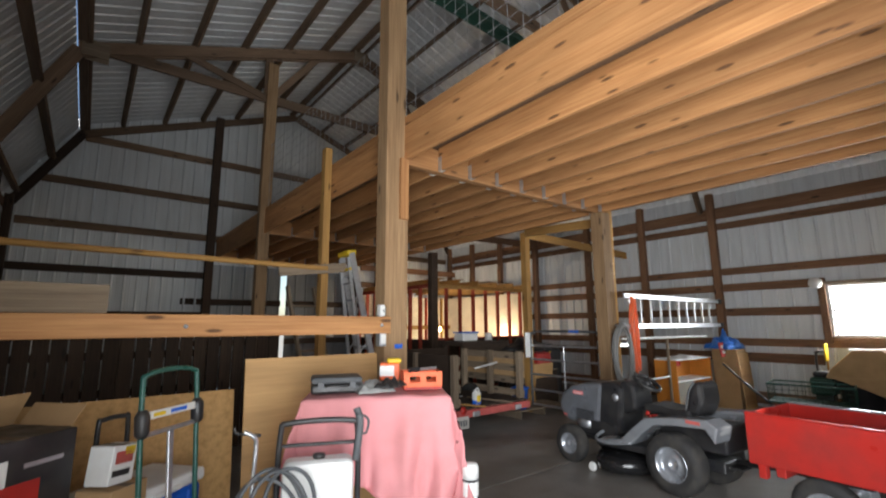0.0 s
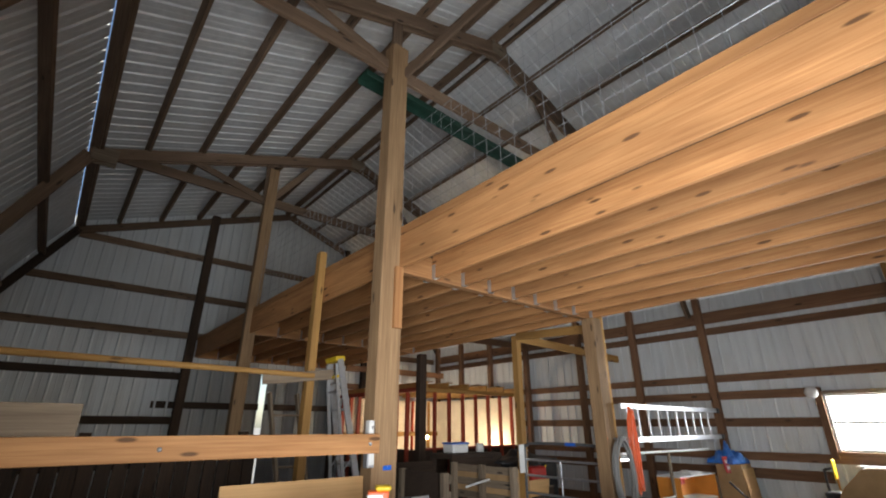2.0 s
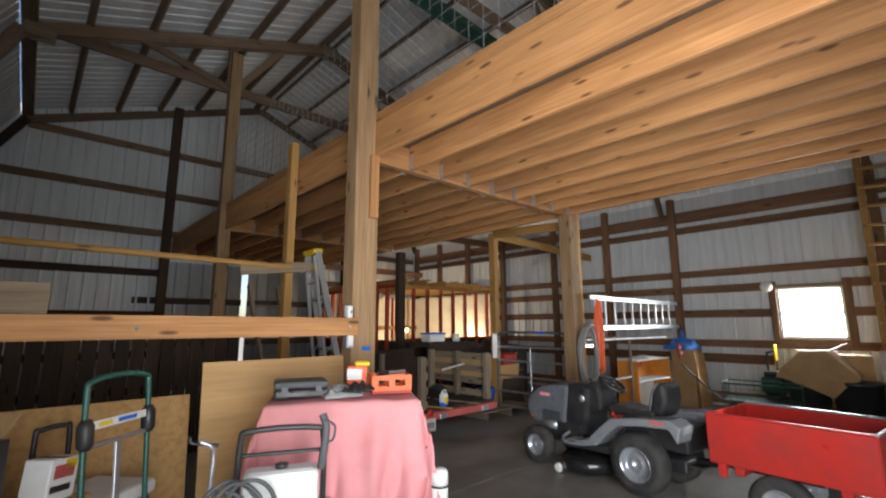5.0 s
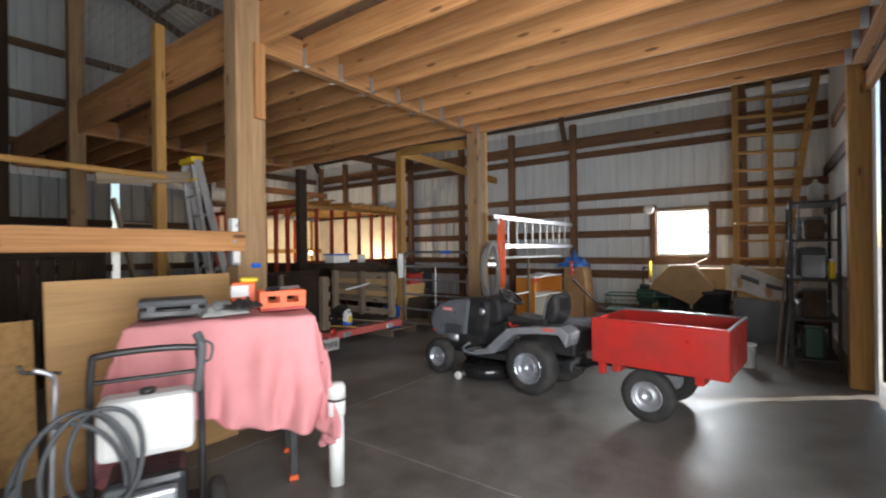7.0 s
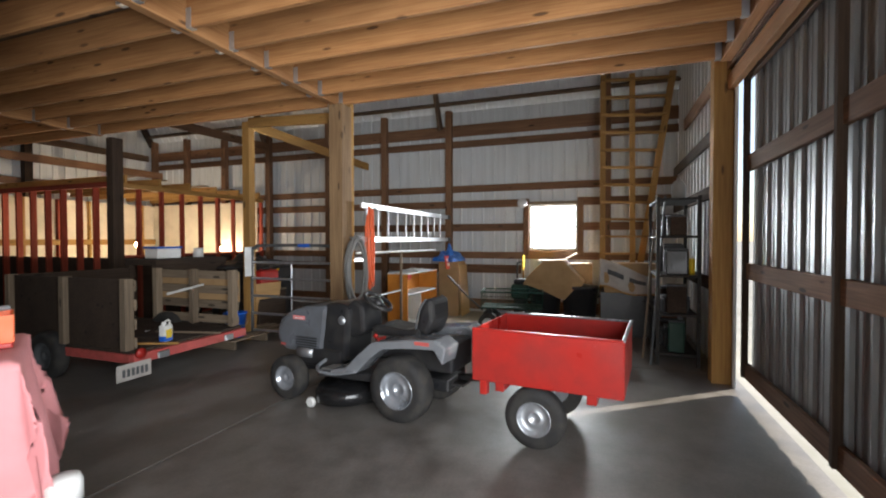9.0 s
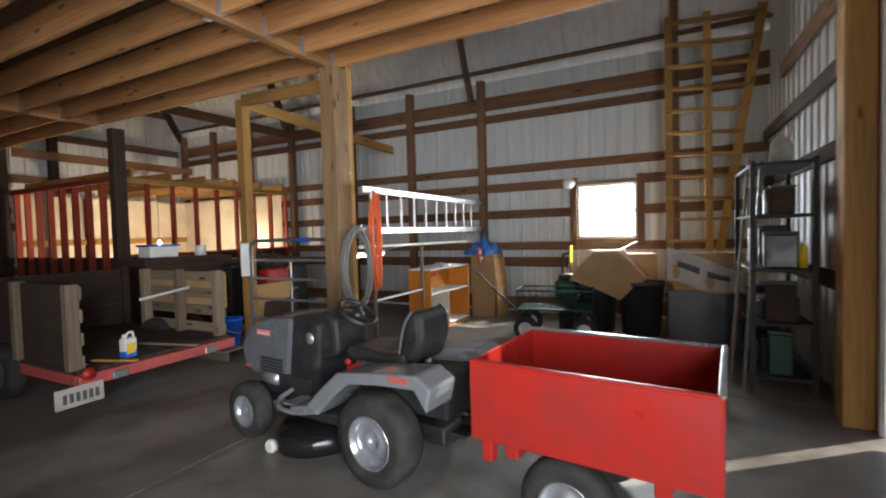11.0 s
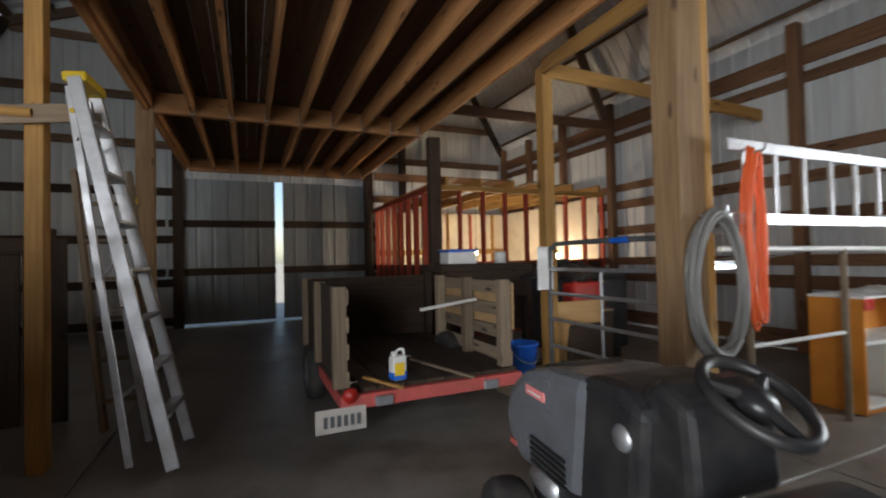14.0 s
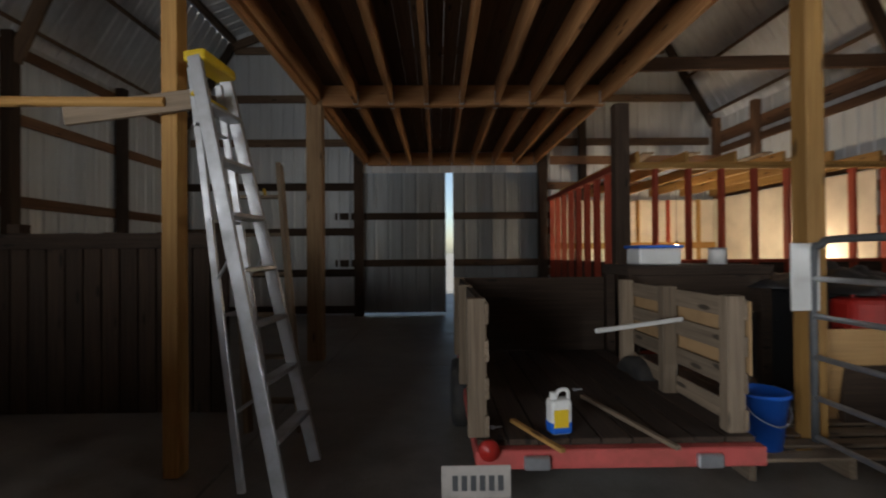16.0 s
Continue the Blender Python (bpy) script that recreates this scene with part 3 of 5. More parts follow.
# ---- stud room ----
def stud_room():
    w = thing("stud_wall", (2.0, 8.42, 0), "open red-stained stud partition with a bare frame", "stud wall", "stud walls", "structure")
    x0, x1, y0 = 1.98, XR - 0.17, 8.45
    for z in (2.30, 2.26, 0.02):
        board("plate", (x0, y0, z), (x1, y0, z), 0.09, 0.038, REDW if z < 1 else YPINE, w)
    board("sill_board", (x0, y0, 1.12), (x1, y0, 1.12), 0.10, 0.04, REDW, w)
    k = x0 + 0.02
    while k < x1:
        board("stud", (k, y0, 0.04), (k, y0, 2.24), 0.09, 0.04, REDW, w, (1, 0, 0))
        k += 0.405
    part("panel", box(-0.02, x1 - 2.0, 0.06, 0.075, 0.04, 1.10, 0), DARKW, w)
    s = thing("stud_wall", (1.98, 10.2, 0), "open red-stained stud partition with a bare frame", "stud wall", "stud walls", "structure")
    k = 8.85
    for z in (2.30, 2.26, 0.02):
        board("plate", (1.98, 8.5, z), (1.98, 11.9, z), 0.09, 0.038, REDW, s)
    while k < 11.9:
        board("stud", (1.98, k, 0.04), (1.98, k, 2.24), 0.04, 0.09, REDW, s, (1, 0, 0))
        k += 0.405
    part("panel", box(0.06, 0.075, -1.6, 1.7, 0.04, 1.10, 0), DARKW, s)
    j = thing("room_joists", (3.6, 10.2, 2.3), "pine joists over the stud room with loose boards", "joists", kind="structure")
    k = 2.2
    while k < 5.2:
        board("joist", (k, 8.45, 2.39), (k, 11.9, 2.39), 0.04, 0.14, YPINE, j)
        k += 0.6
    for dx, ang in ((2.4, 0.5), (3.0, -0.3), (3.9, 0.2), (4.6, -0.4)):
        board("loose_board", (dx, 8.6, 2.475), (dx + ang, 11.6, 2.475), 0.14, 0.02, GREYW, j)
    lin = thing("wall_lining", (3.6, 11.85, 0), "cream sheet lining inside the stud room", "wall", kind="structure")
    part("sheet", box(-1.55, 1.7, 0.0, 0.012, 0.0, 2.25, 0), CREAM, lin)
    part("sheet", box(1.63, 1.642, -3.3, -0.02, 0.0, 2.25, 0), CREAM, lin)
    for x in (2.5, 3.1, 3.7, 4.3, 4.9):
        board("stud", (x, 11.80, 0.05), (x, 11.80, 2.25), 0.04, 0.09, REDW if x in (3.1, 4.3) else YPINE, lin, (0, 1, 0))
    board("girt", (2.05, 11.75, 1.35), (5.2, 11.75, 1.35), 0.04, 0.12, YPINE, lin)


stud_room()


def bulb(x, y, z, energy):
    b = thing("hanging_bulb", (x, y, z), "bare warm light bulb on a short cord", "lamp", "bulbs in the stud room")
    part("glass", lathe([(0.002, -0.06), (0.022, -0.05), (0.03, -0.025), (0.02, 0.01), (0.013, 0.03)], 14), BULB, b, "glowing glass")
    part("socket", rod((0, 0, 0.032), (0, 0, 0.09), 0.018), BLACK, b)
    part("cord", rod((0, 0, 0.09), (0, 0, 2.33 - z), 0.004, seg=6), BLACK, b)
    d = bpy.data.lights.new("bulb_light", "POINT")
    d.energy, d.color, d.shadow_soft_size = energy, (1.0, 0.80, 0.56), 0.05
    new("bulb_light", d).location = (x, y, z - 0.12)


bulb(3.6, 10.2, 1.32, 85)
bulb(4.9, 9.3, 1.22, 25)
# ---- THINGS ----


def wheel(parent, x, y, r, w, side, rim_mat, lugs=18):
    """A wheel on the local x axis; side is the way its dish faces."""
    m = pose(x, y, r, 0, 90 * side, 0)
    k = w / 2
    t = lathe([(r * 0.52, -k * 0.9), (r * 0.72, -k), (r * 0.93, -k * 0.86), (r * 0.985, -k * 0.5), (r * 0.99, 0), (r * 0.985, k * 0.5), (r * 0.93, k * 0.86), (r * 0.72, k), (r * 0.52, k * 0.9)], 32, m, False)
    ty = part("wheel", t, RUBBER, parent)
    part("rim", lathe([(0.0, k * 0.30), (r * 0.16, k * 0.34), (r * 0.18, k * 0.62), (r * 0.22, k * 0.55), (r * 0.40, k * 0.25), (r * 0.48, k * 0.55), (r * 0.53, k * 0.95), (r * 0.56, k * 0.98), (r * 0.54, k * 0.4), (r * 0.5, -k * 0.8)], 28, m), rim_mat, ty, "painted steel rim")
    return ty


def tractor():
    t = thing("lawn_tractor", (0.425, 2.49, 0, 0, 0, -7.2), "grey and black riding lawn mower with a black seat", "lawn mower")
    for s in (-1, 1):
        wheel(t, s * 0.34, 0.0, 0.255, 0.22, s, SILVP)
        wheel(t, s * 0.36, 1.15, 0.19, 0.15, s, SILVP, 14)
    # hood: grey nose with a black cowl behind it
    hd = part("hood", extrude_outline([(0.86, 0.40), (1.30, 0.38), (1.40, 0.46), (1.42, 0.56), (1.37, 0.66), (1.24, 0.755), (1.05, 0.805), (0.80, 0.825)], -0.24, 0.24, 0.045), GREYP, t, "satin grey hood")
    part("grille", extrude_outline([(1.36, 0.42), (1.425, 0.45), (1.435, 0.52), (1.41, 0.60), (1.36, 0.62)], -0.17, 0.17, 0.015), BLACK, hd)
    part("hood_scoop", extrude_outline([(0.95, 0.80), (1.05, 0.815), (1.22, 0.772), (1.25, 0.745), (1.05, 0.78)], -0.13, 0.13, 0.008), BLACK, hd)
    for s in (-1, 1):
        part("headlight", lathe([(0.0, 0.03), (0.05, 0.022), (0.065, 0.0), (0.05, -0.03)], 16, pose(s * 0.13, 1.385, 0.635, -62, 0, 0)), DGREY, hd, "smoked headlight lens")
        part("badge", box(s * 0.242 - 0.004, s * 0.242 + 0.004, 1.06, 1.20, 0.675, 0.71, 0.001), BADGE, hd, "red and white badge")
        part("badge_stripe", box(s * 0.2465 - 0.0008, s * 0.2465 + 0.0008, 1.08, 1.18, 0.686, 0.692, 0), WHITE, hd)
        part("side_badge", box(s * 0.242 - 0.003, s * 0.242 + 0.003, 1.30, 1.35, 0.43, 0.45, 0), REDT, hd)
        part("engine_side", box(s * 0.215 - 0.03, s * 0.215 + 0.03, 0.66, 1.14, 0.28, 0.44, 0.02), BLACK, t)
        part("muffler", lathe([(0.0, -0.09), (0.045, -0.085), (0.05, 0.0), (0.045, 0.085), (0.0, 0.09)], 16, pose(s * 0.225, 1.06, 0.39, 90, 0, 0)), GALV, t, "bright metal muffler")
        bm = bmesh.new()
        for i in range(5):
            add_box(bm, s * 0.252 - 0.004, s * 0.252 + 0.004, 0.92, 1.16, 0.43 + i * 0.022, 0.44 + i * 0.022, 0)
        part("cooling_vent", bm, BLACK, hd)
        part("dash_knob", lathe([(0.0, 0.02), (0.035, 0.015), (0.04, 0.0), (0.03, -0.02)], 16, pose(s * 0.218, 0.66, 0.70, 0, 90 * s, 0)), GALV if s < 0 else BLACK, t, "round chrome gauge")
    part("cowl", extrude_outline([(0.62, 0.34), (0.90, 0.34), (0.90, 0.80), (0.82, 0.835), (0.66, 0.845), (0.58, 0.80)], -0.225, 0.225, 0.04), BLACK, t, "matt black rear cowl")
    part("dashboard", extrude_outline([(0.46, 0.60), (0.62, 0.54), (0.66, 0.82), (0.58, 0.88), (0.48, 0.83)], -0.17, 0.17, 0.03), BLACK, t)
    part("steering_column", rod((0, 0.54, 0.78), (0, 0.42, 0.85), 0.03), BLACK, t)
    c, n = Vector((0, 0.42, 0.855)), Vector((0, -0.5, 0.86)).normalized()
    u = n.cross(Vector((1, 0, 0)))
    ring = [c + 0.13 * (math.cos(a) * Vector((1, 0, 0)) + math.sin(a) * u) for a in [2 * math.pi * i / 28 for i in range(28)]]
    sw = part("steering_wheel", add_tube(bmesh.new(), ring, 0.017, 8, True), BLACK, t)
    for a in (0.5, 2.6, 4.7):
        part("spoke", rod(c, c + 0.125 * (math.cos(a) * Vector((1, 0, 0)) + math.sin(a) * u), 0.02, 0.014, seg=8), BLACK, sw)
    part("hub", lathe([(0.05, -0.03), (0.055, 0.0), (0.04, 0.02), (0, 0.025)], 16, Matrix.Translation(c) @ n.to_track_quat("Z", "Y").to_matrix().to_4x4()), BLACK, sw)
    # body with swept fenders and pale footrests
    part("footboard", extrude_outline([(0.12, 0.28), (0.80, 0.25), (0.80, 0.29), (0.55, 0.315), (0.12, 0.34)], -0.40, 0.40, 0.012), BLACK, t)
    for s in (-1, 1):
        x0, x1 = sorted((s * 0.20, s * 0.475))
        part("fender", extrude_outline([(-0.40, 0.50), (-0.33, 0.60), (-0.10, 0.585), (0.12, 0.555), (0.24, 0.46), (0.36, 0.34), (0.58, 0.30), (0.62, 0.34), (0.46, 0.375), (0.34, 0.49), (0.20, 0.605), (-0.06, 0.645), (-0.34, 0.675), (-0.43, 0.62)], x0, x1, 0.014), SILVP, t, "glossy silver fender")
        x0, x1 = sorted((s * 0.24, s * 0.42))
        part("foot_mat", extrude_outline([(0.36, 0.345), (0.74, 0.318), (0.74, 0.326), (0.36, 0.362)], x0, x1, 0.002), GREYC, t, "pale grey ribbed footrest mat")
        part("step_edge", tube([(s * 0.46, 0.36, 0.36), (s * 0.47, 0.56, 0.315), (s * 0.45, 0.74, 0.31), (s * 0.38, 0.80, 0.33), (s * 0.27, 0.80, 0.36)], 0.017, 8), SILVP, t, "silver footrest edge")
        part("fender_badge", box(s * 0.476 - 0.003, s * 0.476 + 0.003, -0.30, -0.18, 0.625, 0.65, 0), REDT, t)
        part("reflector", box(s * 0.30 - 0.06, s * 0.30 + 0.06, 0.20, 0.215, 0.595, 0.615, 0.002), REDP, t)
    part("seat_deck", extrude_outline([(-0.38, 0.38), (0.18, 0.38), (0.22, 0.53), (0.05, 0.565), (-0.38, 0.60)], -0.22, 0.22, 0.02), BLACK, t)
    st = part("seat", extrude_outline([(-0.14, 0.60), (0.28, 0.60), (0.33, 0.65), (0.27, 0.69), (0.0, 0.665), (-0.14, 0.69)], -0.22, 0.22, 0.03), BLACK, t, "black vinyl seat")
    part("backrest", extrude_outline([(-0.20, 0.62), (-0.09, 0.65), (-0.13, 0.84), (-0.18, 0.93), (-0.25, 0.92), (-0.26, 0.76)], -0.20, 0.20, 0.04), BLACK, st)
    for s in (-1, 1):
        part("seat_piping", tube([(s * 0.205, -0.10, 0.68), (s * 0.205, -0.14, 0.84), (s * 0.19, -0.19, 0.925)], 0.009, 6), DGREY, st, "worn grey seat piping")
        part("seat_spring", lathe([(0.02, 0.0), (0.026, 0.015), (0.02, 0.03), (0.026, 0.045), (0.02, 0.06)], 12, pose(s * 0.13, -0.05, 0.565)), GALV, t)
    part("lever", rod((-0.24, 0.26, 0.50), (-0.27, 0.28, 0.60), 0.008), BLACK, t)
    part("lever_knob", lathe([(0, -0.02), (0.02, -0.01), (0.022, 0.01), (0, 0.025)], 12, pose(-0.27, 0.28, 0.61)), REDP, t)
    deck = lathe([(0.50, 0.07), (0.50, 0.15), (0.46, 0.185), (0.2, 0.20), (0.0, 0.20)], 30)
    bmesh.ops.scale(deck, vec=(1.02, 0.62, 1.0), verts=deck.verts)
    bmesh.ops.translate(deck, vec=(-0.03, 0.60, 0.0), verts=deck.verts)
    part("mower_deck", deck, GLOSSB, t, "glossy black mower deck")
    for s in (-1, 1):
        part("deck_roller", lathe([(0.035, -0.025), (0.045, 0), (0.035, 0.025)], 14, pose(s * 0.46, 0.82, 0.046, 0, 90, 0)), WHITE, t)
    part("frame_rail", box(-0.16, 0.16, -0.32, 1.30, 0.22, 0.31, 0.01), BLACK, t)
    part("front_axle", rod((-0.34, 1.15, 0.21), (0.34, 1.15, 0.21), 0.022), BLACK, t)
    part("rear_axle", rod((-0.30, 0.0, 0.25), (0.30, 0.0, 0.25), 0.03), BLACK, t)
    part("hitch_plate", box(-0.09, 0.09, -0.42, -0.30, 0.26, 0.275, 0.002), BLACK, t)
    for o in t.children_recursive:
        for v in o.data.vertices:
            v.co.x *= 0.84
        if o.name.split(".")[0] in ("seat", "backrest", "seat_piping"):
            for v in o.data.vertices:
                v.co.x, v.co.y = v.co.x * 0.86, v.co.y + 0.06


tractor()


def dump_cart():
    c = thing("dump_cart", (0.355, 1.41, 0, 0, 0, -6.0), "red steel dump cart hitched behind the lawn mower", "garden cart")
    hl, hw, z0, z1 = 0.485, 0.375, 0.42, 0.765
    for s in (-1, 1):
        part("side_panel", box(s * hw - 0.006, s * hw + 0.006, -hl, hl, z0, z1, 0.003), REDP, c)
        part("rim_roll", box(s * hw - 0.014, s * hw + 0.014, -hl, hl, z1 - 0.004, z1 + 0.012, 0.004), SILVP if s > 0 else REDP, c, "worn bare-metal rim")
    part("front_panel", box(-hw, hw, hl - 0.006, hl + 0.006, z0, z1, 0.003), REDP, c)
    tg = part("tailgate", box(-hw, hw, -hl - 0.006, -hl + 0.006, z0, z1, 0.003), REDP, c)
    part("tailgate_rail", box(-hw - 0.01, hw + 0.01, -hl - 0.012, -hl + 0.012, z1, z1 + 0.014, 0.004), GALV, tg)
    part("floor_pan", box(-hw, hw, -hl, hl, z0 - 0.006, z0 + 0.006, 0), REDP, c)
    for y in (-0.3, 0.30):
        part("cross_member", box(-hw + 0.02, hw - 0.02, y - 0.03, y + 0.03, z0 - 0.07, z0 - 0.007, 0.004), REDP, c)
    for s in (-1, 1):
        part("corner_leg", box(s * (hw - 0.03) - 0.03, s * (hw - 0.03) + 0.03, hl - 0.10, hl - 0.05, z0 - 0.10, z0 - 0.006, 0.004), REDP, c)
        part("axle_bracket", box(s * 0.24 - 0.02, s * 0.24 + 0.02, 0.0, 0.12, 0.19, z0 - 0.006, 0.004), GALV, c)
        wheel(c, s * 0.32, 0.06, 0.205, 0.12, s, GALV, 14)
    part("axle", rod((-0.30, 0.06, 0.205), (0.30, 0.06, 0.205), 0.016), GALV, c)
    part("drawbar", add_tube(bmesh.new(), [(0, -0.1, 0.33), (0, 0.45, 0.33), (0.03, 0.85, 0.27)], 0.032, 8), BLACK, c)
    part("dump_latch", rod((0.0, hl + 0.02, 0.36), (0.0, hl + 0.06, 0.62), 0.008), BLACK, c)


dump_cart()


def pvc_pipe():
    p = thing("pipe_stub", (-1.965, 2.79, 0), "white plastic vent pipe with a cap standing on the floor", "pipe")
    part("pipe", lathe([(0.043, 0.0), (0.043, 0.40), (0.041, 0.40)], 24), WHITE, p)
    part("coupling", lathe([(0.048, 0.40), (0.052, 0.405), (0.052, 0.50), (0.05, 0.505)], 24), WHITE, p)
    part("band", lathe([(0.053, 0.486), (0.0545, 0.490), (0.0545, 0.496), (0.053, 0.50)], 24), BLACK, p, "black rubber ring")
    part("cap", lathe([(0.053, 0.50), (0.053, 0.56), (0.045, 0.582), (0.02, 0.590), (0.0, 0.592)], 24), WHITE, p)


pvc_pipe()


# the covered table: local x runs along its long front edge, local -y faces the doorway
TM = pose(-2.22, 3.36, 0, 0, 0, -30)


def covered_table():
    t = thing("work_table", TM, "steel work table hidden under a pink sheet", "table")
    part("tabletop", box(-0.50, 0.50, -0.28, 0.28, 0.93, 0.975, 0.004), DARKW, t)
    for sx in (-1, 1):
        for sy in (-1, 1):
            lg = part("leg", box(sx * 0.40 - 0.025, sx * 0.40 + 0.025, sy * 0.2 - 0.025, sy * 0.2 + 0.025, 0.03, 0.93, 0.003), BLACK, t)
            part("foot", box(sx * 0.40 - 0.03, sx * 0.40 + 0.03, sy * 0.2 - 0.03, sy * 0.2 + 0.03, 0.0, 0.03, 0.005), ORANGE, lg, "orange rubber foot")
    c = thing("dust_sheet", TM, "dusty pink cloth sheet draped over the work table", "cloth")
    bm = bmesh.new()
    nx, ny = 90, 74
    grid = []
    for i in range(nx + 1):
        row = []
        for j in range(ny + 1):
            u = (i / nx - 0.5) * (1.04 + 2 * 0.62)
            v = (j / ny - 0.5) * (0.60 + 2 * 0.66)
            ex, ey = max(abs(u) - 0.52, 0), max(abs(v) - 0.30, 0)
            dz = math.hypot(ex, ey) if ex and ey else max(ex, ey)
            x = max(-0.52, min(0.52, u))
            y = max(-0.30, min(0.30, v))
            fall = min(dz / 0.5, 1)
            fold = 0.030 * math.sin(u * 15 + 2.0 * math.sin(v * 4)) + 0.022 * math.sin(u * 29 + 1.3) if ey >= ex else 0.030 * math.sin(v * 14 + 1.0) + 0.02 * math.sin(v * 31)
            out = 0.012 + 0.03 * fall + 1.5 * fold * fall
            if ex and ey:
                a = math.atan2(ey, ex)
                x += math.copysign(out + 0.035 * fall * math.sin(2 * a), u)
                y += math.copysign(out + 0.035 * fall * math.sin(2 * a), v)
                dz *= 0.92
            elif ey:
                y += math.copysign(out, v)
            elif ex:
                x += math.copysign(out, u)
            # front hem: low at the table's left end, rising, with a hanging right corner
            lim = 0.66 + 0.12 * math.sin(u * 3.0 - 1.2) + 0.03 * math.sin(u * 9)
            z = 0.985 - min(dz, lim) + (0.012 * noise.noise((u * 5, v * 5, 0)) if not dz else 0)
            hump = 0.06 * math.exp(-((u + 0.05) ** 2 + (v - 0.05) ** 2) / 0.03)
            row.append(bm.verts.new((x, y, z + (hump if not dz else 0))))
        grid.append(row)
    for i in range(nx):
        for j in range(ny):
            bm.faces.new((grid[i][j], grid[i + 1][j], grid[i + 1][j + 1], grid[i][j + 1])).smooth = True
    s = part("sheet", bm, PINK, c)
    md = s.modifiers.new("thick", "SOLIDIFY")
    md.thickness = 0.003
    for o in t.children_recursive + c.children_recursive:
        for v in o.data.vertices:
            v.co.x = v.co.x * 0.87 - 0.065


covered_table()


def on_table(x, y, z=0.995, rz=0):
    return TM @ pose(x, y, z, 0, 0, rz)


k = thing("tool_case", on_table(-0.34, -0.10, 1.0, 8), "closed dark grey plastic tool case on the pink sheet", "tool case")
part("tray", box(-0.16, 0.16, -0.12, 0.12, 0, 0.055, 0.015), BLACK, k)
part("lid", box(-0.163, 0.163, -0.123, 0.123, 0.058, 0.10, 0.02), DGREY, k)
part("handle", tube([(-0.06, -0.125, 0.05), (-0.055, -0.155, 0.05), (0.055, -0.155, 0.05), (0.06, -0.125, 0.05)], 0.008), BLACK, k)
for dx in (-0.1, 0.1):
    part("latch", box(dx - 0.02, dx + 0.02, -0.13, -0.122, 0.035, 0.075, 0.002), DGREY, k)


def rag(name, m, mt, size, label, seed, h=0.07):
    r = thing(name, m, label, "rag")
    bm = bmesh.new()
    n = 22
    g = [[None] * (n + 1) for _ in range(n + 1)]
    for i in range(n + 1):
        for j in range(n + 1):
            u, v = i / n - 0.5, j / n - 0.5
            e = max(0, 1 - 2 * max(abs(u), abs(v)))
            z = 0.004 + h * e ** 0.6 * (0.5 + 0.9 * abs(noise.noise((u * 4 + seed, v * 4, seed))) + 0.4 * noise.noise((u * 9, v * 9 + seed, 1)))
            w = 1 + 0.25 * noise.noise((u * 3, v * 3, seed + 5))
            g[i][j] = bm.verts.new((u * size * w, v * size * 0.8 * w, max(0.003, z)))
    for i in range(n):
        for j in range(n):
            bm.faces.new((g[i][j], g[i + 1][j], g[i + 1][j + 1], g[i][j + 1])).smooth = True
    o = part("cloth", bm, mt, r)
    md = o.modifiers.new("thick", "SOLIDIFY")
    md.thickness = 0.004


rag("rag", on_table(-0.10, -0.16, 1.0, 20), GREYC, 0.26, "crumpled grey rag on the pink sheet", 3.1, 0.10)
rag("work_glove", on_table(0.02, -0.20, 1.03, 60), BLACK, 0.18, "crumpled black work gloves beside a grey rag", 7.7, 0.07)
k = thing("cleaner_bottle", on_table(0.02, 0.12, 1.04), "orange and yellow cleaning product carton with a yellow lid", "bottle")
part("carton", box(-0.07, 0.07, -0.05, 0.05, 0, 0.12, 0.008), ORANGE, k)
part("label_band", box(-0.071, 0.03, -0.0515, -0.05, 0.03, 0.10, 0), WHITE, k, "white and blue printed band")
part("lid", box(-0.02, 0.085, -0.055, 0.055, 0.12, 0.15, 0.01), YELLOW, k)
k = thing("crate", on_table(0.235, -0.02, 0.992, 4), "small red plastic crate with tools in it", "crate")
part("base", box(-0.13, 0.13, -0.09, 0.09, 0, 0.02, 0.004), REDP, k)
for sy in (-1, 1):
    bm = bmesh.new()
    for x0, x1, z0, z1 in ((-0.13, 0.13, 0.09, 0.12), (-0.13, 0.13, 0.02, 0.05), (-0.13, -0.09, 0.05, 0.09), (0.09, 0.13, 0.05, 0.09), (-0.02, 0.02, 0.05, 0.09)):
        add_box(bm, x0, x1, sy * 0.09 - 0.004, sy * 0.09 + 0.004, z0, z1, 0)
    part("crate_side", bm, ORANGE, k)
for sx in (-1, 1):
    part("crate_end", box(sx * 0.13 - 0.004, sx * 0.13 + 0.004, -0.09, 0.09, 0.02, 0.12, 0.002), ORANGE, k)
k = thing("hand_tool", on_table(0.245, 0.0, 1.10, 20), "grey hand tool lying across the red crate", "tool")
part("shaft", rod((-0.10, 0, 0.018), (0.12, 0.02, 0.022), 0.010), GALV, k)
part("grip", rod((-0.10, 0, 0.018), (-0.02, 0.006, 0.02), 0.017), BLACK, k)


def leaning_panel(name, x0, x1, y, z1, lean, mt, label, cat, extra=None):
    p = thing(name, pose((x0 + x1) / 2, y, 0.0, -lean, 0, 0), label, cat)
    part("sheet", box(-(x1 - x0) / 2, (x1 - x0) / 2, -0.008, 0.008, 0.005, z1, 0.002), mt, p)
    return p


leaning_panel("plywood_sheet", -2.99, -1.92, 3.93, 1.20, 5, PLY, "clean tan plywood sheet leaning behind the table", "plywood")
leaning_panel("osb_sheet", -4.7, -2.95, 4.34, 0.95, 6, OSB, "speckled chipboard sheet leaning behind the cooler", "chipboard")


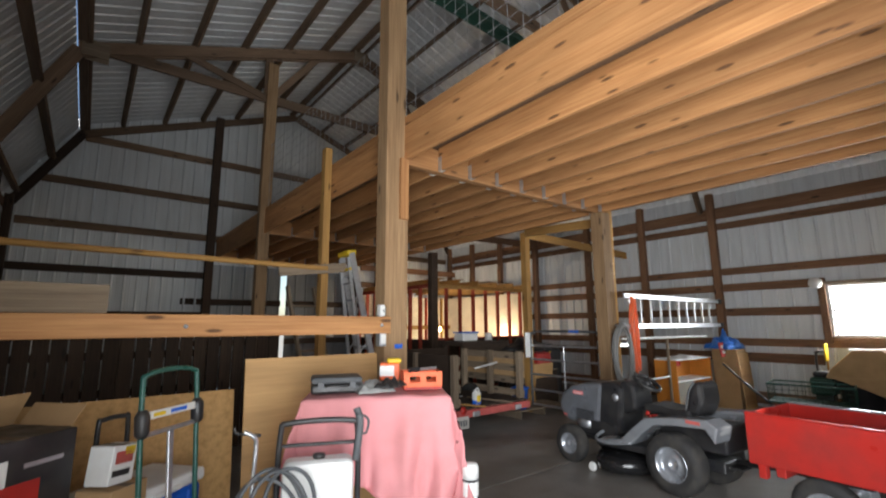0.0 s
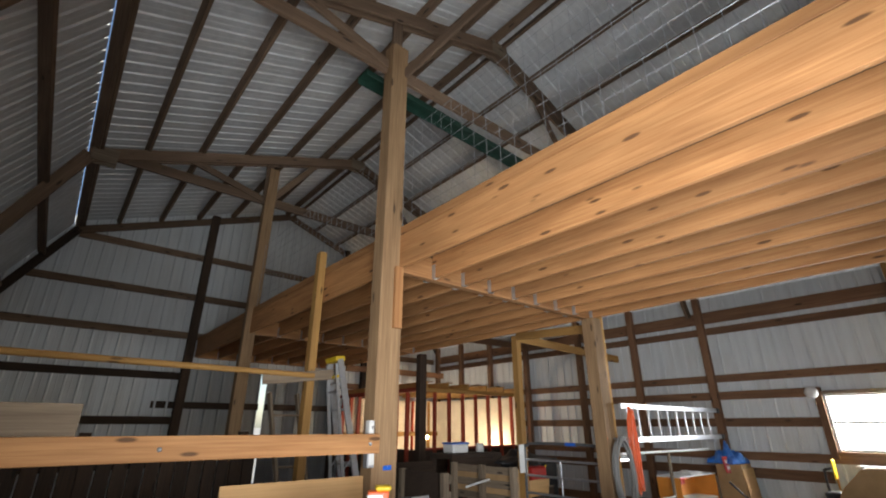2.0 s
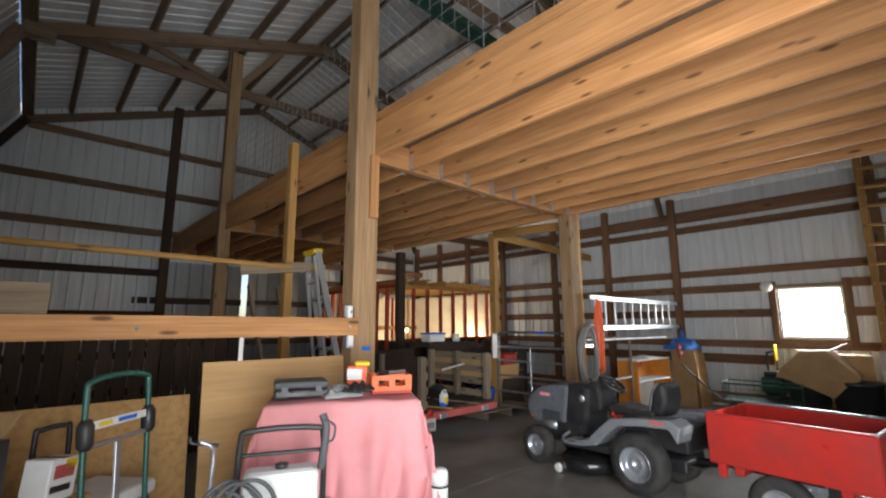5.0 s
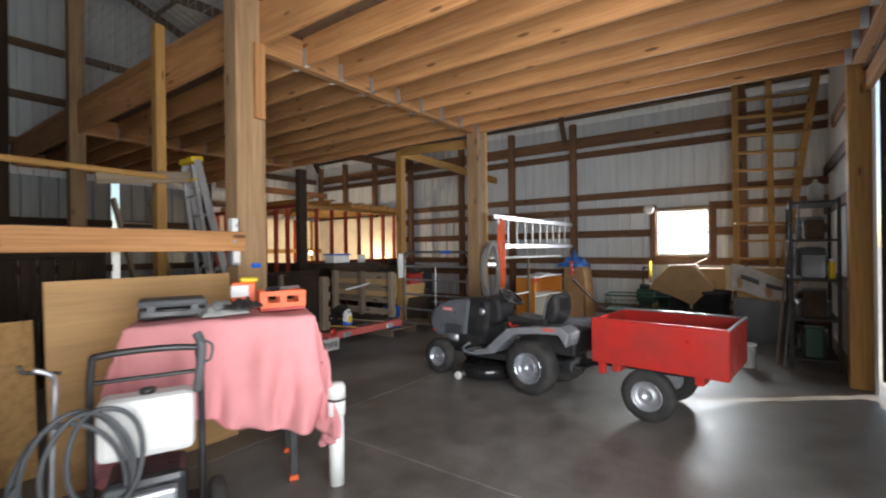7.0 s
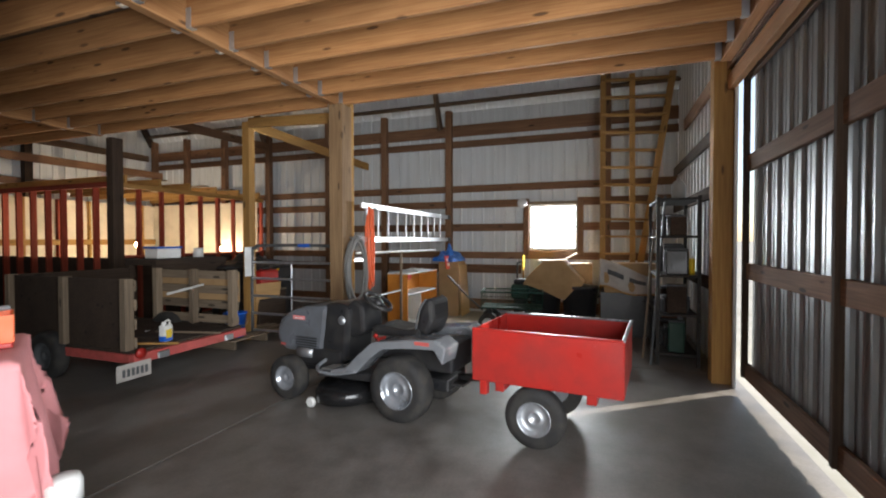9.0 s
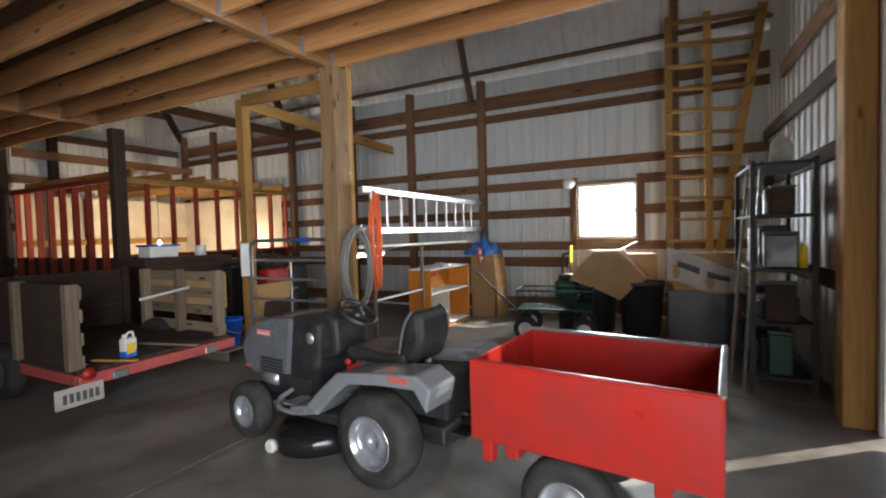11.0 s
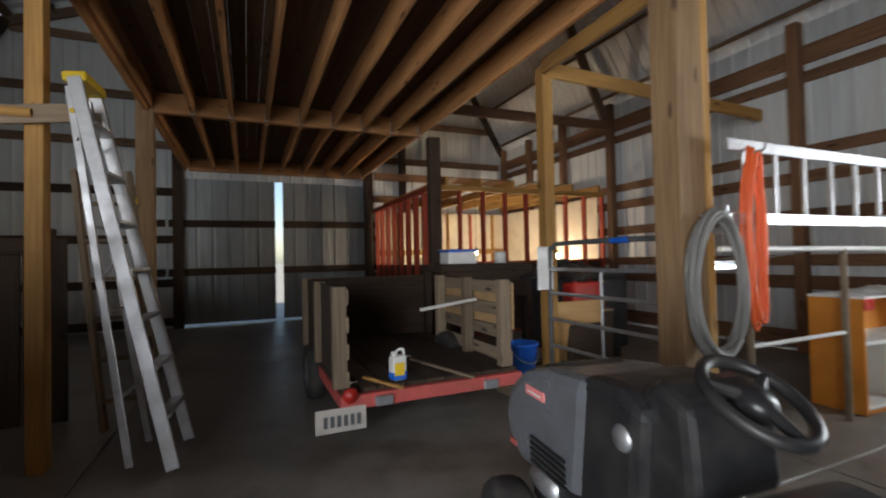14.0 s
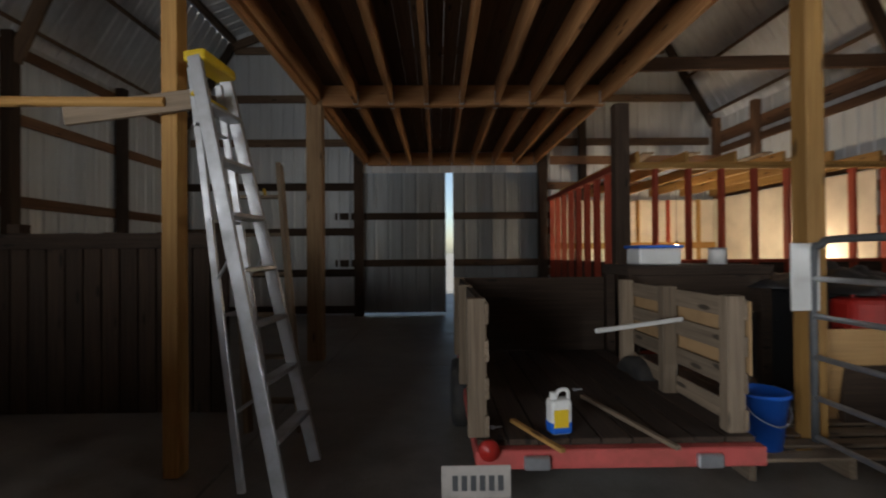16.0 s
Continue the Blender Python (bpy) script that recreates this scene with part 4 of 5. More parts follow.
def hand_truck():
    h = thing("hand_truck", (-3.45, 3.50, 0, -4, 0, 42), "dark green tubular hand truck standing upright", "hand truck")
    part("frame", tube([(-0.20, 0, 0.02), (-0.20, 0, 0.6), (-0.20, 0, 1.10), (-0.17, 0, 1.18), (0, 0, 1.20), (0.17, 0, 1.18), (0.20, 0, 1.10), (0.20, 0, 0.6), (0.20, 0, 0.02)], 0.014, 10), GREENP, h)
    part("cross_bar", rod((-0.20, 0, 0.88), (0.20, 0, 0.88), 0.012), GALV, h)
    part("label_bar", box(-0.17, 0.17, -0.018, -0.008, 0.955, 0.995, 0.003), WHITE, h, "white bar with coloured print")
    for x0, x1, mt in ((-0.14, -0.06, YELLOW), (-0.02, 0.10, BLUEP)):
        part("print", box(x0, x1, -0.0195, -0.018, 0.965, 0.985, 0), mt, h)
    part("centre_strut", box(-0.018, 0.018, -0.008, 0.008, 0.1, 0.88, 0.003), GALV, h)
    part("cross_bar", rod((-0.20, 0, 0.45), (0.20, 0, 0.45), 0.010), GREENP, h)
    for s in (-1, 1):
        part("slide_clamp", lathe([(0.02, -0.07), (0.034, -0.05), (0.036, 0.04), (0.02, 0.07)], 14, pose(s * 0.20, -0.005, 0.94)), BLACK, h)
        w = part("wheel", lathe([(0.03, -0.03), (0.10, -0.034), (0.125, -0.02), (0.127, 0), (0.125, 0.02), (0.10, 0.034), (0.03, 0.03)], 24, pose(s * 0.26, 0.07, 0.127, 0, 90, 0)), RUBBER, h)
        part("hub", lathe([(0.0, -0.036), (0.05, -0.035), (0.05, 0.035), (0, 0.036)], 18, pose(s * 0.26, 0.07, 0.127, 0, 90, 0)), GALV, w)
    part("axle", rod((-0.26, 0.07, 0.127), (0.26, 0.07, 0.127), 0.009), GALV, h)
    part("toe_plate", box(-0.21, 0.21, -0.22, 0.0, 0.004, 0.012, 0.002), GREENP, h)


hand_truck()


def cooler():
    c = thing("cooler", (-3.58, 3.92, 0, 0, 0, 40), "blue plastic cooler with a dirty white lid", "cooler")
    b = box(-0.30, 0.30, -0.19, 0.19, 0.0, 0.46, 0.03)
    part("body", b, BLUEP, c)
    for dx in (-0.2, -0.07, 0.07, 0.2):
        part("rib", box(dx - 0.025, dx + 0.025, -0.203, -0.185, 0.03, 0.44, 0.008), BLUEP, c)
    part("lid", box(-0.315, 0.315, -0.205, 0.205, 0.46, 0.54, 0.025), WHITE, c)
    part("lid_lip", box(-0.10, 0.10, -0.22, -0.2, 0.47, 0.50, 0.006), WHITE, c)
    part("sticker", box(-0.12, 0.16, -0.206, -0.203, 0.20, 0.32, 0), WHITE, c, "worn white sticker with coloured bars")
    part("sticker_bar", box(-0.12, 0.03, -0.208, -0.206, 0.28, 0.32, 0), BLACK, c)
    part("sticker_bar", box(0.08, 0.15, -0.208, -0.206, 0.22, 0.27, 0), ORANGE, c)
    part("pull_handle", tube([(-0.10, 0.21, 0.45), (-0.10, 0.215, 0.84), (-0.07, 0.215, 0.88), (0.07, 0.215, 0.88), (0.10, 0.215, 0.84), (0.10, 0.21, 0.45)], 0.014, 8), BLACK, c)
    for s in (-1, 1):
        part("side_grip", box(s * 0.315 - 0.015, s * 0.315 + 0.015, -0.08, 0.08, 0.36, 0.40, 0.008), WHITE, c)


cooler()


def carton(m, sx, sy, sz, label, mt=None, prints=(), flap=False, name="cardboard_box"):
    b = thing(name, m, label, "box")
    part("body", box(-sx / 2, sx / 2, -sy / 2, sy / 2, 0, sz, 0.004), mt or CARD, b)
    part("tape", box(-0.025, 0.025, -sy / 2 - 0.001, sy / 2 + 0.001, sz - 0.002, sz + 0.001, 0), GREYW, b)
    for x0, x1, z0, z1, pm in prints:
        part("print", box(x0, x1, -sy / 2 - 0.002, -sy / 2, z0, z1, 0), pm, b)
    if flap:
        f = box(-sx / 2, sx / 2, -sy * 0.45, 0, -0.003, 0.003, 0)
        bmesh.ops.transform(f, matrix=pose(0, sy / 2, sz + 0.002, -62, 0, 0), verts=f.verts)
        part("flap", f, CARD, b)
        f = box(-0.003, 0.003, -sy * 0.4, sy * 0.4, 0, 0.12, 0)
        bmesh.ops.transform(f, matrix=pose(sx / 2, 0, sz, 0, 35, 0), verts=f.verts)
        part("flap", f, CARD, b)
    return b


carton(pose(-4.2, 3.56, 0.0, 0, 0, 42), 0.55, 0.42, 0.52, "plain brown cardboard box on the floor")
carton(pose(-4.22, 3.58, 0.522, 0, 0, 42), 0.52, 0.40, 0.41, "dark printed carton with open flaps on another box", BLACK,
       ((-0.2, -0.05, 0.22, 0.33, WHITE), (-0.12, 0.10, 0.12, 0.22, REDP), (0.02, 0.2, 0.28, 0.30, GALV), (0.05, 0.22, 0.06, 0.08, GALV), (-0.23, -0.1, 0.04, 0.1, REDP)), True)
carton(pose(-3.72, 3.62, 0.0, 0, 0, 45), 0.24, 0.2, 0.62, "stacked slim brown carton by the cooler")
carton(pose(-3.74, 3.64, 0.622, 0, 6, 48), 0.17, 0.13, 0.19, "small white printed carton on a brown one", WHITE,
       ((-0.06, 0.06, 0.10, 0.16, REDT), (-0.07, 0.05, 0.04, 0.07, BLACK), (0.0, 0.07, 0.14, 0.18, YELLOW)))


def pressure_washer():
    w = thing("pressure_washer", (-2.86, 3.0, 0, 0, 0, 156), "black pressure washer with a white tank and grey hose", "pressure washer")
    # local -y faces the table, +y the doorway
    part("handle_frame", tube([(-0.21, -0.02, 0.10), (-0.21, -0.02, 0.5), (-0.20, 0.02, 0.86), (-0.15, 0.03, 0.92), (0.15, 0.03, 0.92), (0.20, 0.02, 0.86), (0.21, -0.02, 0.5), (0.21, -0.02, 0.10)], 0.015, 10), BLACK, w)
    part("cross_bar", rod((-0.2, 0.0, 0.80), (0.2, 0.0, 0.80), 0.010), BLACK, w)
    part("tank", box(-0.18, 0.18, -0.04, 0.12, 0.48, 0.74, 0.035), WHITE, w, "translucent white detergent tank")
    part("tank_cap", lathe([(0.03, 0), (0.032, 0.02), (0.0, 0.025)], 16, pose(0.0, 0.04, 0.74)), BLACK, w)
    part("engine", box(-0.15, 0.15, -0.14, 0.12, 0.20, 0.40, 0.03), BLACK, w)
    part("muffler", box(-0.11, 0.06, 0.12, 0.19, 0.26, 0.36, 0.015), GALV, w)
    part("air_filter", box(0.05, 0.15, 0.10, 0.18, 0.28, 0.40, 0.015), DGREY, w)
    bm = bmesh.new()
    for i in range(6):
        add_box(bm, -0.14, 0.14, 0.118, 0.135, 0.205 + 0.012 * i, 0.210 + 0.012 * i, 0)
    part("cooling_fins", bm, GALV, w)
    part("pump", rod((0, 0.0, 0.12), (0, 0.12, 0.16), 0.05), GALV, w)
    part("base_plate", box(-0.21, 0.21, -0.16, 0.18, 0.15, 0.17, 0.004), BLACK, w)
    for s in (-1, 1):
        wl2 = part("wheel", lathe([(0.10, -0.03), (0.12, -0.036), (0.145, -0.025), (0.15, 0), (0.145, 0.025), (0.12, 0.036), (0.10, 0.03)], 28, pose(s * 0.27, 0.05, 0.15, 0, 90, 0), False), RUBBER, w)
        part("rim", lathe([(0.0, -0.03), (0.03, -0.034), (0.05, -0.02), (0.10, -0.022), (0.105, 0), (0.10, 0.022), (0.05, 0.02), (0.03, 0.034), (0, 0.03)], 20, pose(s * 0.27, 0.05, 0.15, 0, 90, 0)), GREYC, wl2, "grey plastic rim")
    part("foot", box(-0.2, 0.2, -0.20, -0.17, 0.0, 0.16, 0.006), BLACK, w)
    part("lance", tube([(0.34, 0.0, 0.10), (0.33, 0.0, 0.55), (0.32, 0.0, 0.80), (0.33, 0.02, 0.86), (0.38, 0.03, 0.89)], 0.011, 8), GALV, w)
    part("lance_hook", tube([(0.30, 0.0, 0.86), (0.36, 0.0, 0.87), (0.42, 0.0, 0.88), (0.43, 0, 0.91)], 0.008, 8), BLACK, w)
    for i, (r, cx, cz, dx) in enumerate(((0.23, 0.22, 0.45, 0.19), (0.19, 0.18, 0.50, 0.22), (0.24, 0.25, 0.40, 0.17), (0.16, 0.13, 0.55, 0.205))):
        pts = [(cx + r * 0.75 * math.cos(a), dx + 0.02 * math.sin(3 * a + i), cz + r * 1.25 * math.sin(a)) for a in [2 * math.pi * q / 20 for q in range(20)]]
        part("hose_loop", tube(pts, 0.010, 7, 2, True), DGREY, w)
    part("hose_tail", tube([(0.40, 0.2, 0.5), (0.50, 0.24, 0.2), (0.52, 0.28, 0.012), (0.60, 0.34, 0.012), (0.75, 0.30, 0.012)], 0.010, 7), DGREY, w)
    part("spray_gun", tube([(-0.19, 0.03, 0.98), (-0.21, 0.05, 0.92), (-0.20, 0.06, 0.80), (-0.19, 0.05, 0.72)], 0.02, 8), DGREY, w)
    part("trigger_guard", tube([(-0.19, 0.06, 0.96), (-0.25, 0.08, 0.93), (-0.24, 0.08, 0.86), (-0.2, 0.06, 0.86)], 0.006, 6), DGREY, w)


pressure_washer()


# ---- rails and the dark stall ----
k = thing("stall_rail", (-3.5, 3.98, 1.43), "rough pine plank rail fixed to the post", "rail")
board("plank", (-5.2, 3.955, 1.44), (-1.84, 3.955, 1.43), 0.045, 0.145, PINE, k)
for _x in (-1.93, -3.4):
    part("coach_bolt", lathe([(0.014, 0), (0.013, 0.006), (0.0, 0.009)], 10, pose(_x + 3.5, -0.0478, 0.0, 90, 0, 0)), GALV, k)
k = thing("spare_board", (-4.6, 4.0, 1.6), "short whitewashed board resting on the rail", "board")
board("plank", (-5.2, 3.95, 1.60), (-3.82, 3.95, 1.595), 0.03, 0.17, GREYW, k)
k = thing("curtain_pole", (-3.4, 5.52, 2.1), "long pale timber pole hung from the post", "pole")
part("pole", rod((-1.9, 0, 0.02), (1.66, 0, -0.01), 0.032, 0.028, 12), YPINE, k)
k = thing("bracket_board", (-1.8, 5.4, 2.05), "weathered board nailed across the pine post", "board")
board("plank", (-2.3, 5.53, 2.02), (-1.50, 5.53, 2.12), 0.03, 0.11, GREYW, k)
k = thing("stall_partition", (-3.6, 6.6, 0), "dark stained board partition of an old stall", "partition", kind="structure")
x = -5.3
while x < -2.0:
    board("stall_board", (x + 0.07, 6.6, 0.01), (x + 0.07, 6.6, 1.42 + 0.01 * math.sin(x * 17)), 0.13, 0.03, DARKW, k, (0, 1, 0))
    x += 0.142
board("top_rail", (-5.3, 6.57, 1.36), (-2.0, 6.57, 1.36), 0.04, 0.12, DARKW, k)
for xx in (-5.2, -3.6, -2.05):
    board("stall_post", (xx, 6.67, 0), (xx, 6.67, 1.5), 0.1, 0.1, DARKW, k, (0, 1, 0))
k = thing("switch_box", (-1.89, 4.0, 1.55), "white electrical switch box on the post", "switch")
part("box", box(-0.03, 0.03, -0.025, 0.04, -0.055, 0.055, 0.006), WHITE, k)
part("toggle", box(-0.006, 0.006, -0.034, -0.025, -0.01, 0.012, 0.002), GREYC, k)
k = thing("outlet_box", (-1.89, 4.0, 1.33), "grey metal outlet box under the rail", "outlet")
part("box", box(-0.035, 0.03, -0.03, 0.04, -0.08, 0.08, 0.006), GALV, k)
part("cover", box(-0.028, 0.024, -0.036, -0.03, -0.06, 0.06, 0.003), WHITE, k)
k = thing("paper_tag", (-1.735, 3.972, 1.245), "small blue paper tag pinned to the post", "tag")
part("tag", box(-0.04, 0.04, -0.002, 0.0, -0.018, 0.018, 0), BLUEP, k)
part("pin", rod((0, -0.006, 0.01), (0, 0.0, 0.01), 0.004, seg=8), GALV, k)


def step_ladder():
    l = thing("step_ladder", (-1.16, 5.50, 0.0, -6.8, 0, 86), "folded aluminium stepladder with a yellow top cap", "ladder")
    for s in (-1, 1):
        bm = bmesh.new()
        add_box(bm, -0.014, 0.014, -0.036, 0.036, 0, 2.32, 0.004)
        bmesh.ops.transform(bm, matrix=pose(s * 0.24, -0.16, 0.0, -5.5, -s * 2.3, 0), verts=bm.verts)
        part("side_rail", bm, ALU, l)
        bm = bmesh.new()
        add_box(bm, -0.010, 0.010, -0.02, 0.02, 0, 2.20, 0.003)
        bmesh.ops.transform(bm, matrix=pose(s * 0.20, 0.06, 0.06, -1.0, -s * 1.9, 0), verts=bm.verts)
        part("rear_rail", bm, ALU, l)
        part("spreader", rod((s * 0.19, -0.03, 1.25), (s * 0.165, 0.09, 1.12), 0.008), GALV, l)
    for i in range(7):
        z = 0.30 + i * 0.29
        w = 0.235 - 0.04 * z
        y = -0.16 + z * 0.096
        part("step", box(-w, w, y - 0.045, y + 0.04, z - 0.012, z + 0.012, 0.004), ALU, l)
    for i in range(4):
        z = 0.45 + i * 0.5
        part("rear_rung", rod((-0.17, 0.06 + z * 0.017, z), (0.17, 0.06 + z * 0.017, z), 0.010), ALU, l)
    part("top_cap", box(-0.16, 0.16, 0.0, 0.12, 2.28, 2.34, 0.015), YELLOW, l, "yellow plastic top cap")
    part("top_step_trim", box(-0.15, 0.15, 0.07, 0.11, 2.10, 2.13, 0.008), YELLOW, l)
    part("sticker", lathe([(0.022, 0), (0.022, 0.003), (0, 0.003)], 14, pose(0.185, -0.07, 1.62, 90, 0, 0)), YELLOW, l)


step_ladder()
k = thing("wooden_ladder", (-1.30, 6.25, 0), "short paint-spattered plank ladder leaning behind the stepladder", "ladder")
for dx in (0, 0.36):
    board("side_rail", (-1.20 - dx, 6.15, 0.02), (-1.48 - dx, 6.55, 1.95), 0.035, 0.085, GREYW, k, (0, -1, 0))
for i in range(6):
    q = (i + 0.7) / 6.6
    xx, yy, zz = -1.20 - 0.28 * q, 6.15 + 0.40 * q, 0.02 + 1.93 * q
    board("rung", (xx, yy, zz), (xx - 0.36, yy, zz), 0.07, 0.025, GREYW, k)


# ---- the flat trailer ----
def pallet_side(parent, x, y0, y1, z0, z1, mt):
    n = 4
    for i in range(n):
        z = z0 + 0.06 + (z1 - z0 - 0.13) * i / (n - 1)
        board("slat", (x, y0, z), (x, y1, z), 0.02, 0.10, mt, parent)
    for f in (0.03, 0.5, 0.97):
        y = y0 + (y1 - y0) * f
        board("stringer", (x - 0.045, y, z0), (x - 0.045, y, z1), 0.09, 0.07, mt, parent, (0, 1, 0))


def flat_trailer():
    t = thing("utility_trailer", (0.55, 6.1, 0), "low flat trailer with a faded red rail and pallet sides", "trailer")
    x0, x1, y0, y1, zb = -0.08, 1.28, 5.14, 7.1, 0.335
    part("rear_rail", box(x0 - 0.55, x1 - 0.55, y0 - 6.1 - 0.03, y0 - 6.1 + 0.03, zb - 0.09, zb, 0.006), REDT, t, "faded red steel edge rail")
    for s in (x0 + 0.03, x1 - 0.03):
        part("side_rail", box(s - 0.03 - 0.55, s + 0.03 - 0.55, y0 - 6.1 + 0.03, y1 - 6.1, zb - 0.09, zb - 0.005, 0.006), REDT, t)
    n = 9
    for i in range(n):
        w = (x1 - x0 - 0.02) / n
        xx = x0 + 0.01 + w * (i + 0.5)
        board("deck_plank", (xx, y0 + 0.031, zb + 0.01), (xx, y1, zb + 0.01), w - 0.008, 0.03, DARKW, t)
    for xx in (0.20, 1.00):
        part("coupler", box(xx - 0.55 - 0.06, xx - 0.55 + 0.06, y0 - 6.1 - 0.06, y0 - 6.1 - 0.031, zb - 0.085, zb - 0.02, 0.008), GALV, t)
    pl = part("tail_plate", box(-0.24 - 0.55, 0.08 - 0.55, y0 - 6.1 - 0.035, y0 - 6.1 - 0.029, 0.12, 0.27, 0.004), BANNERM, t, "dirty white license plate")
    bm = bmesh.new()
    for i in range(6):
        xx = -0.19 - 0.55 + i * 0.042
        add_box(bm, xx, xx + 0.026, y0 - 6.1 - 0.037, y0 - 6.1 - 0.035, 0.155, 0.225, 0)
    part("plate_mark", bm, DGREY, pl)
    part("tail_lamp", lathe([(0.05, 0), (0.048, 0.02), (0.0, 0.03)], 18, pose(-0.02 - 0.55, y0 - 6.1 - 0.03, 0.34, 90, 0, 0)), REDP, t)
    pallet_side(t, 1.24, y0 + 0.05, 6.5, zb + 0.03, 1.03, GREYW)
    pallet_side(t, -0.02, y0 + 0.02, 7.0, zb + 0.03, 1.03, GREYW)
    part("back_sheet", box(1.262 - 0.55, 1.274 - 0.55, y0 - 6.1 + 0.06, 0.38, 0.64, 1.0, 0), CARD, t, "tan board behind the pallet slats")
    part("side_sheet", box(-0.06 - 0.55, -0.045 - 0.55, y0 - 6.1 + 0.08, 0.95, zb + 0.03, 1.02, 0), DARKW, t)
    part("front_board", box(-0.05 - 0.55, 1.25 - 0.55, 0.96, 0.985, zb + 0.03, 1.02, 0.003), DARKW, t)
    for s in (-1, 1):
        wheel(t, s * 0.62 + (0.02 if s > 0 else -0.02), 0.2, 0.24, 0.14, s, DGREY, 12)
    part("axle", rod((-0.6, 0.2, 0.24), (0.6, 0.2, 0.24), 0.025), BLACK, t)
    part("tongue", box(-0.04, 0.04, 1.0, 1.5, 0.25, 0.32, 0.006), REDT, t)
    part("tongue_jack", rod((0, 1.45, 0.0), (0, 1.45, 0.3), 0.02), GALV, t)


flat_trailer()
k = thing("fluid_jug", (0.34, 5.24, 0.362, 0, 0, 12), "blue fluid jug with a yellow label on the trailer", "jug")
part("jug", box(-0.055, 0.055, -0.04, 0.04, 0, 0.17, 0.018), WHITE, k)
part("fluid", box(-0.056, 0.056, -0.041, 0.041, 0.002, 0.075, 0.018), BLUEP, k, "blue fluid level")
part("label_panel", box(-0.045, 0.03, -0.0445, -0.041, 0.04, 0.125, 0), YELLOW, k)
part("handle", tube([(-0.02, 0, 0.165), (0.0, 0, 0.205), (0.045, 0, 0.205), (0.05, 0, 0.16)], 0.010), WHITE, k)
part("cap", rod((-0.03, 0, 0.165), (-0.03, 0, 0.2), 0.018), WHITE, k)
k = thing("loose_stick", (0.28, 5.22, 0.41), "yellow pine stick lying over the trailer's edge", "stick")
board("stick", (0.13, 5.38, 0.375), (0.30, 5.02, 0.37), 0.03, 0.02, YPINE, k)
k = thing("loose_stick", (0.8, 5.4, 0.41), "grey stick lying over the trailer's edge", "stick")
board("stick", (0.62, 5.75, 0.375), (0.82, 5.03, 0.37), 0.03, 0.02, GREYW, k)
k = thing("white_lath", (0.8, 5.6, 0.8), "thin white lath poking through the pallet", "lath")
board("lath", (0.66, 5.62, 0.79), (1.22, 5.72, 0.84), 0.02, 0.025, WHITE, k)
for px_, py_ in ((0.02, 5.3), (0.62, 5.9)):
    k = thing("bolt", (px_, py_, 0.362), "loose bright bolt on the trailer deck", "bolt")
    part("head", lathe([(0.014, 0), (0.014, 0.012), (0, 0.013)], 6), GALV, k)
    part("shank", rod((0.012, 0, 0.006), (0.05, 0.01, 0.006), 0.005, seg=8), GALV, k)


# ---- beside and behind the gate ----
k = thing("metal_gate", (1.97, 5.0, 0), "grey tubular farm gate between two posts", "gate")
part("outer_tube", tube([(0, 0.66, 0.12), (0, 0.66, 1.15), (0, 0.60, 1.28), (0, 0.45, 1.31), (0, -0.45, 1.31), (0, -0.62, 1.28), (0, -0.68, 1.15), (0, -0.68, 0.12)], 0.021, 10, 4), DGREY, k)
for z in (0.15, 0.38, 0.62, 0.86, 1.08):
    part("bar", rod((0, -0.68, z), (0, 0.66, z), 0.016), GALV, k)
part("upright", rod((0, 0.0, 0.15), (0, 0.0, 1.08), 0.012), GALV, k)
part("blue_wrap", rod((0, -0.30, 1.311), (0, -0.12, 1.311), 0.024), BLUEP, k, "blue tape wrapped on the top tube")
k = thing("workbench", (1.9, 6.9, 0), "long dark brown bench with a thick top", "bench")
part("top", box(-0.62, 0.55, -0.30, 0.30, 1.05, 1.13, 0.01), DARKW, k)
part("apron", box(-0.60, 0.53, -0.28, -0.25, 0.75, 1.05, 0.004), DARKW, k)
for sx in (-0.57, 0.50):
    for sy in (-0.25, 0.25):
        part("leg", box(sx - 0.04, sx + 0.04, sy - 0.04, sy + 0.04, 0, 1.05, 0.005), DARKW, k)
k = thing("storage_tub", (1.62, 6.9, 1.132), "clear white plastic tub with a blue lid", "tub")
part("tub", box(-0.18, 0.18, -0.13, 0.13, 0, 0.14, 0.02), WHITE, k)
part("lid", box(-0.195, 0.195, -0.145, 0.145, 0.14, 0.165, 0.008), BLUEP, k)
k = thing("paint_can", (2.15, 6.85, 1.132), "small white tin on the bench", "can")
part("tin", lathe([(0.07, 0), (0.07, 0.13), (0.06, 0.14), (0.0, 0.135)], 20), WHITE, k)
part("rim", lathe([(0.072, 0.125), (0.074, 0.132), (0.07, 0.138)], 20), GALV, k)
k = thing("notice_panel", (1.955, 5.66, 1.16), "white plastic sheet fixed to the slim post", "panel")
part("sheet", box(-0.12, 0.05, -0.006, 0.006, -0.27, 0.13, 0.003), WHITE, k)
part("strap", box(-0.005, 0.01, -0.009, 0.02, -0.01, 0.01, 0), GALV, k)
k = thing("bucket", (1.62, 5.62, 0.12), "blue plastic bucket on a pallet by the post", "bucket")
part("pail", lathe([(0.10, 0), (0.135, 0.30), (0.145, 0.30), (0.145, 0.32), (0.128, 0.32), (0.095, 0.02), (0, 0.02)], 24), BLUEP, k)
part("bail", tube([(-0.14, 0, 0.29), (-0.1, -0.1, 0.2), (0, -0.15, 0.16), (0.1, -0.1, 0.2), (0.14, 0, 0.29)], 0.004, 6), GALV, k)
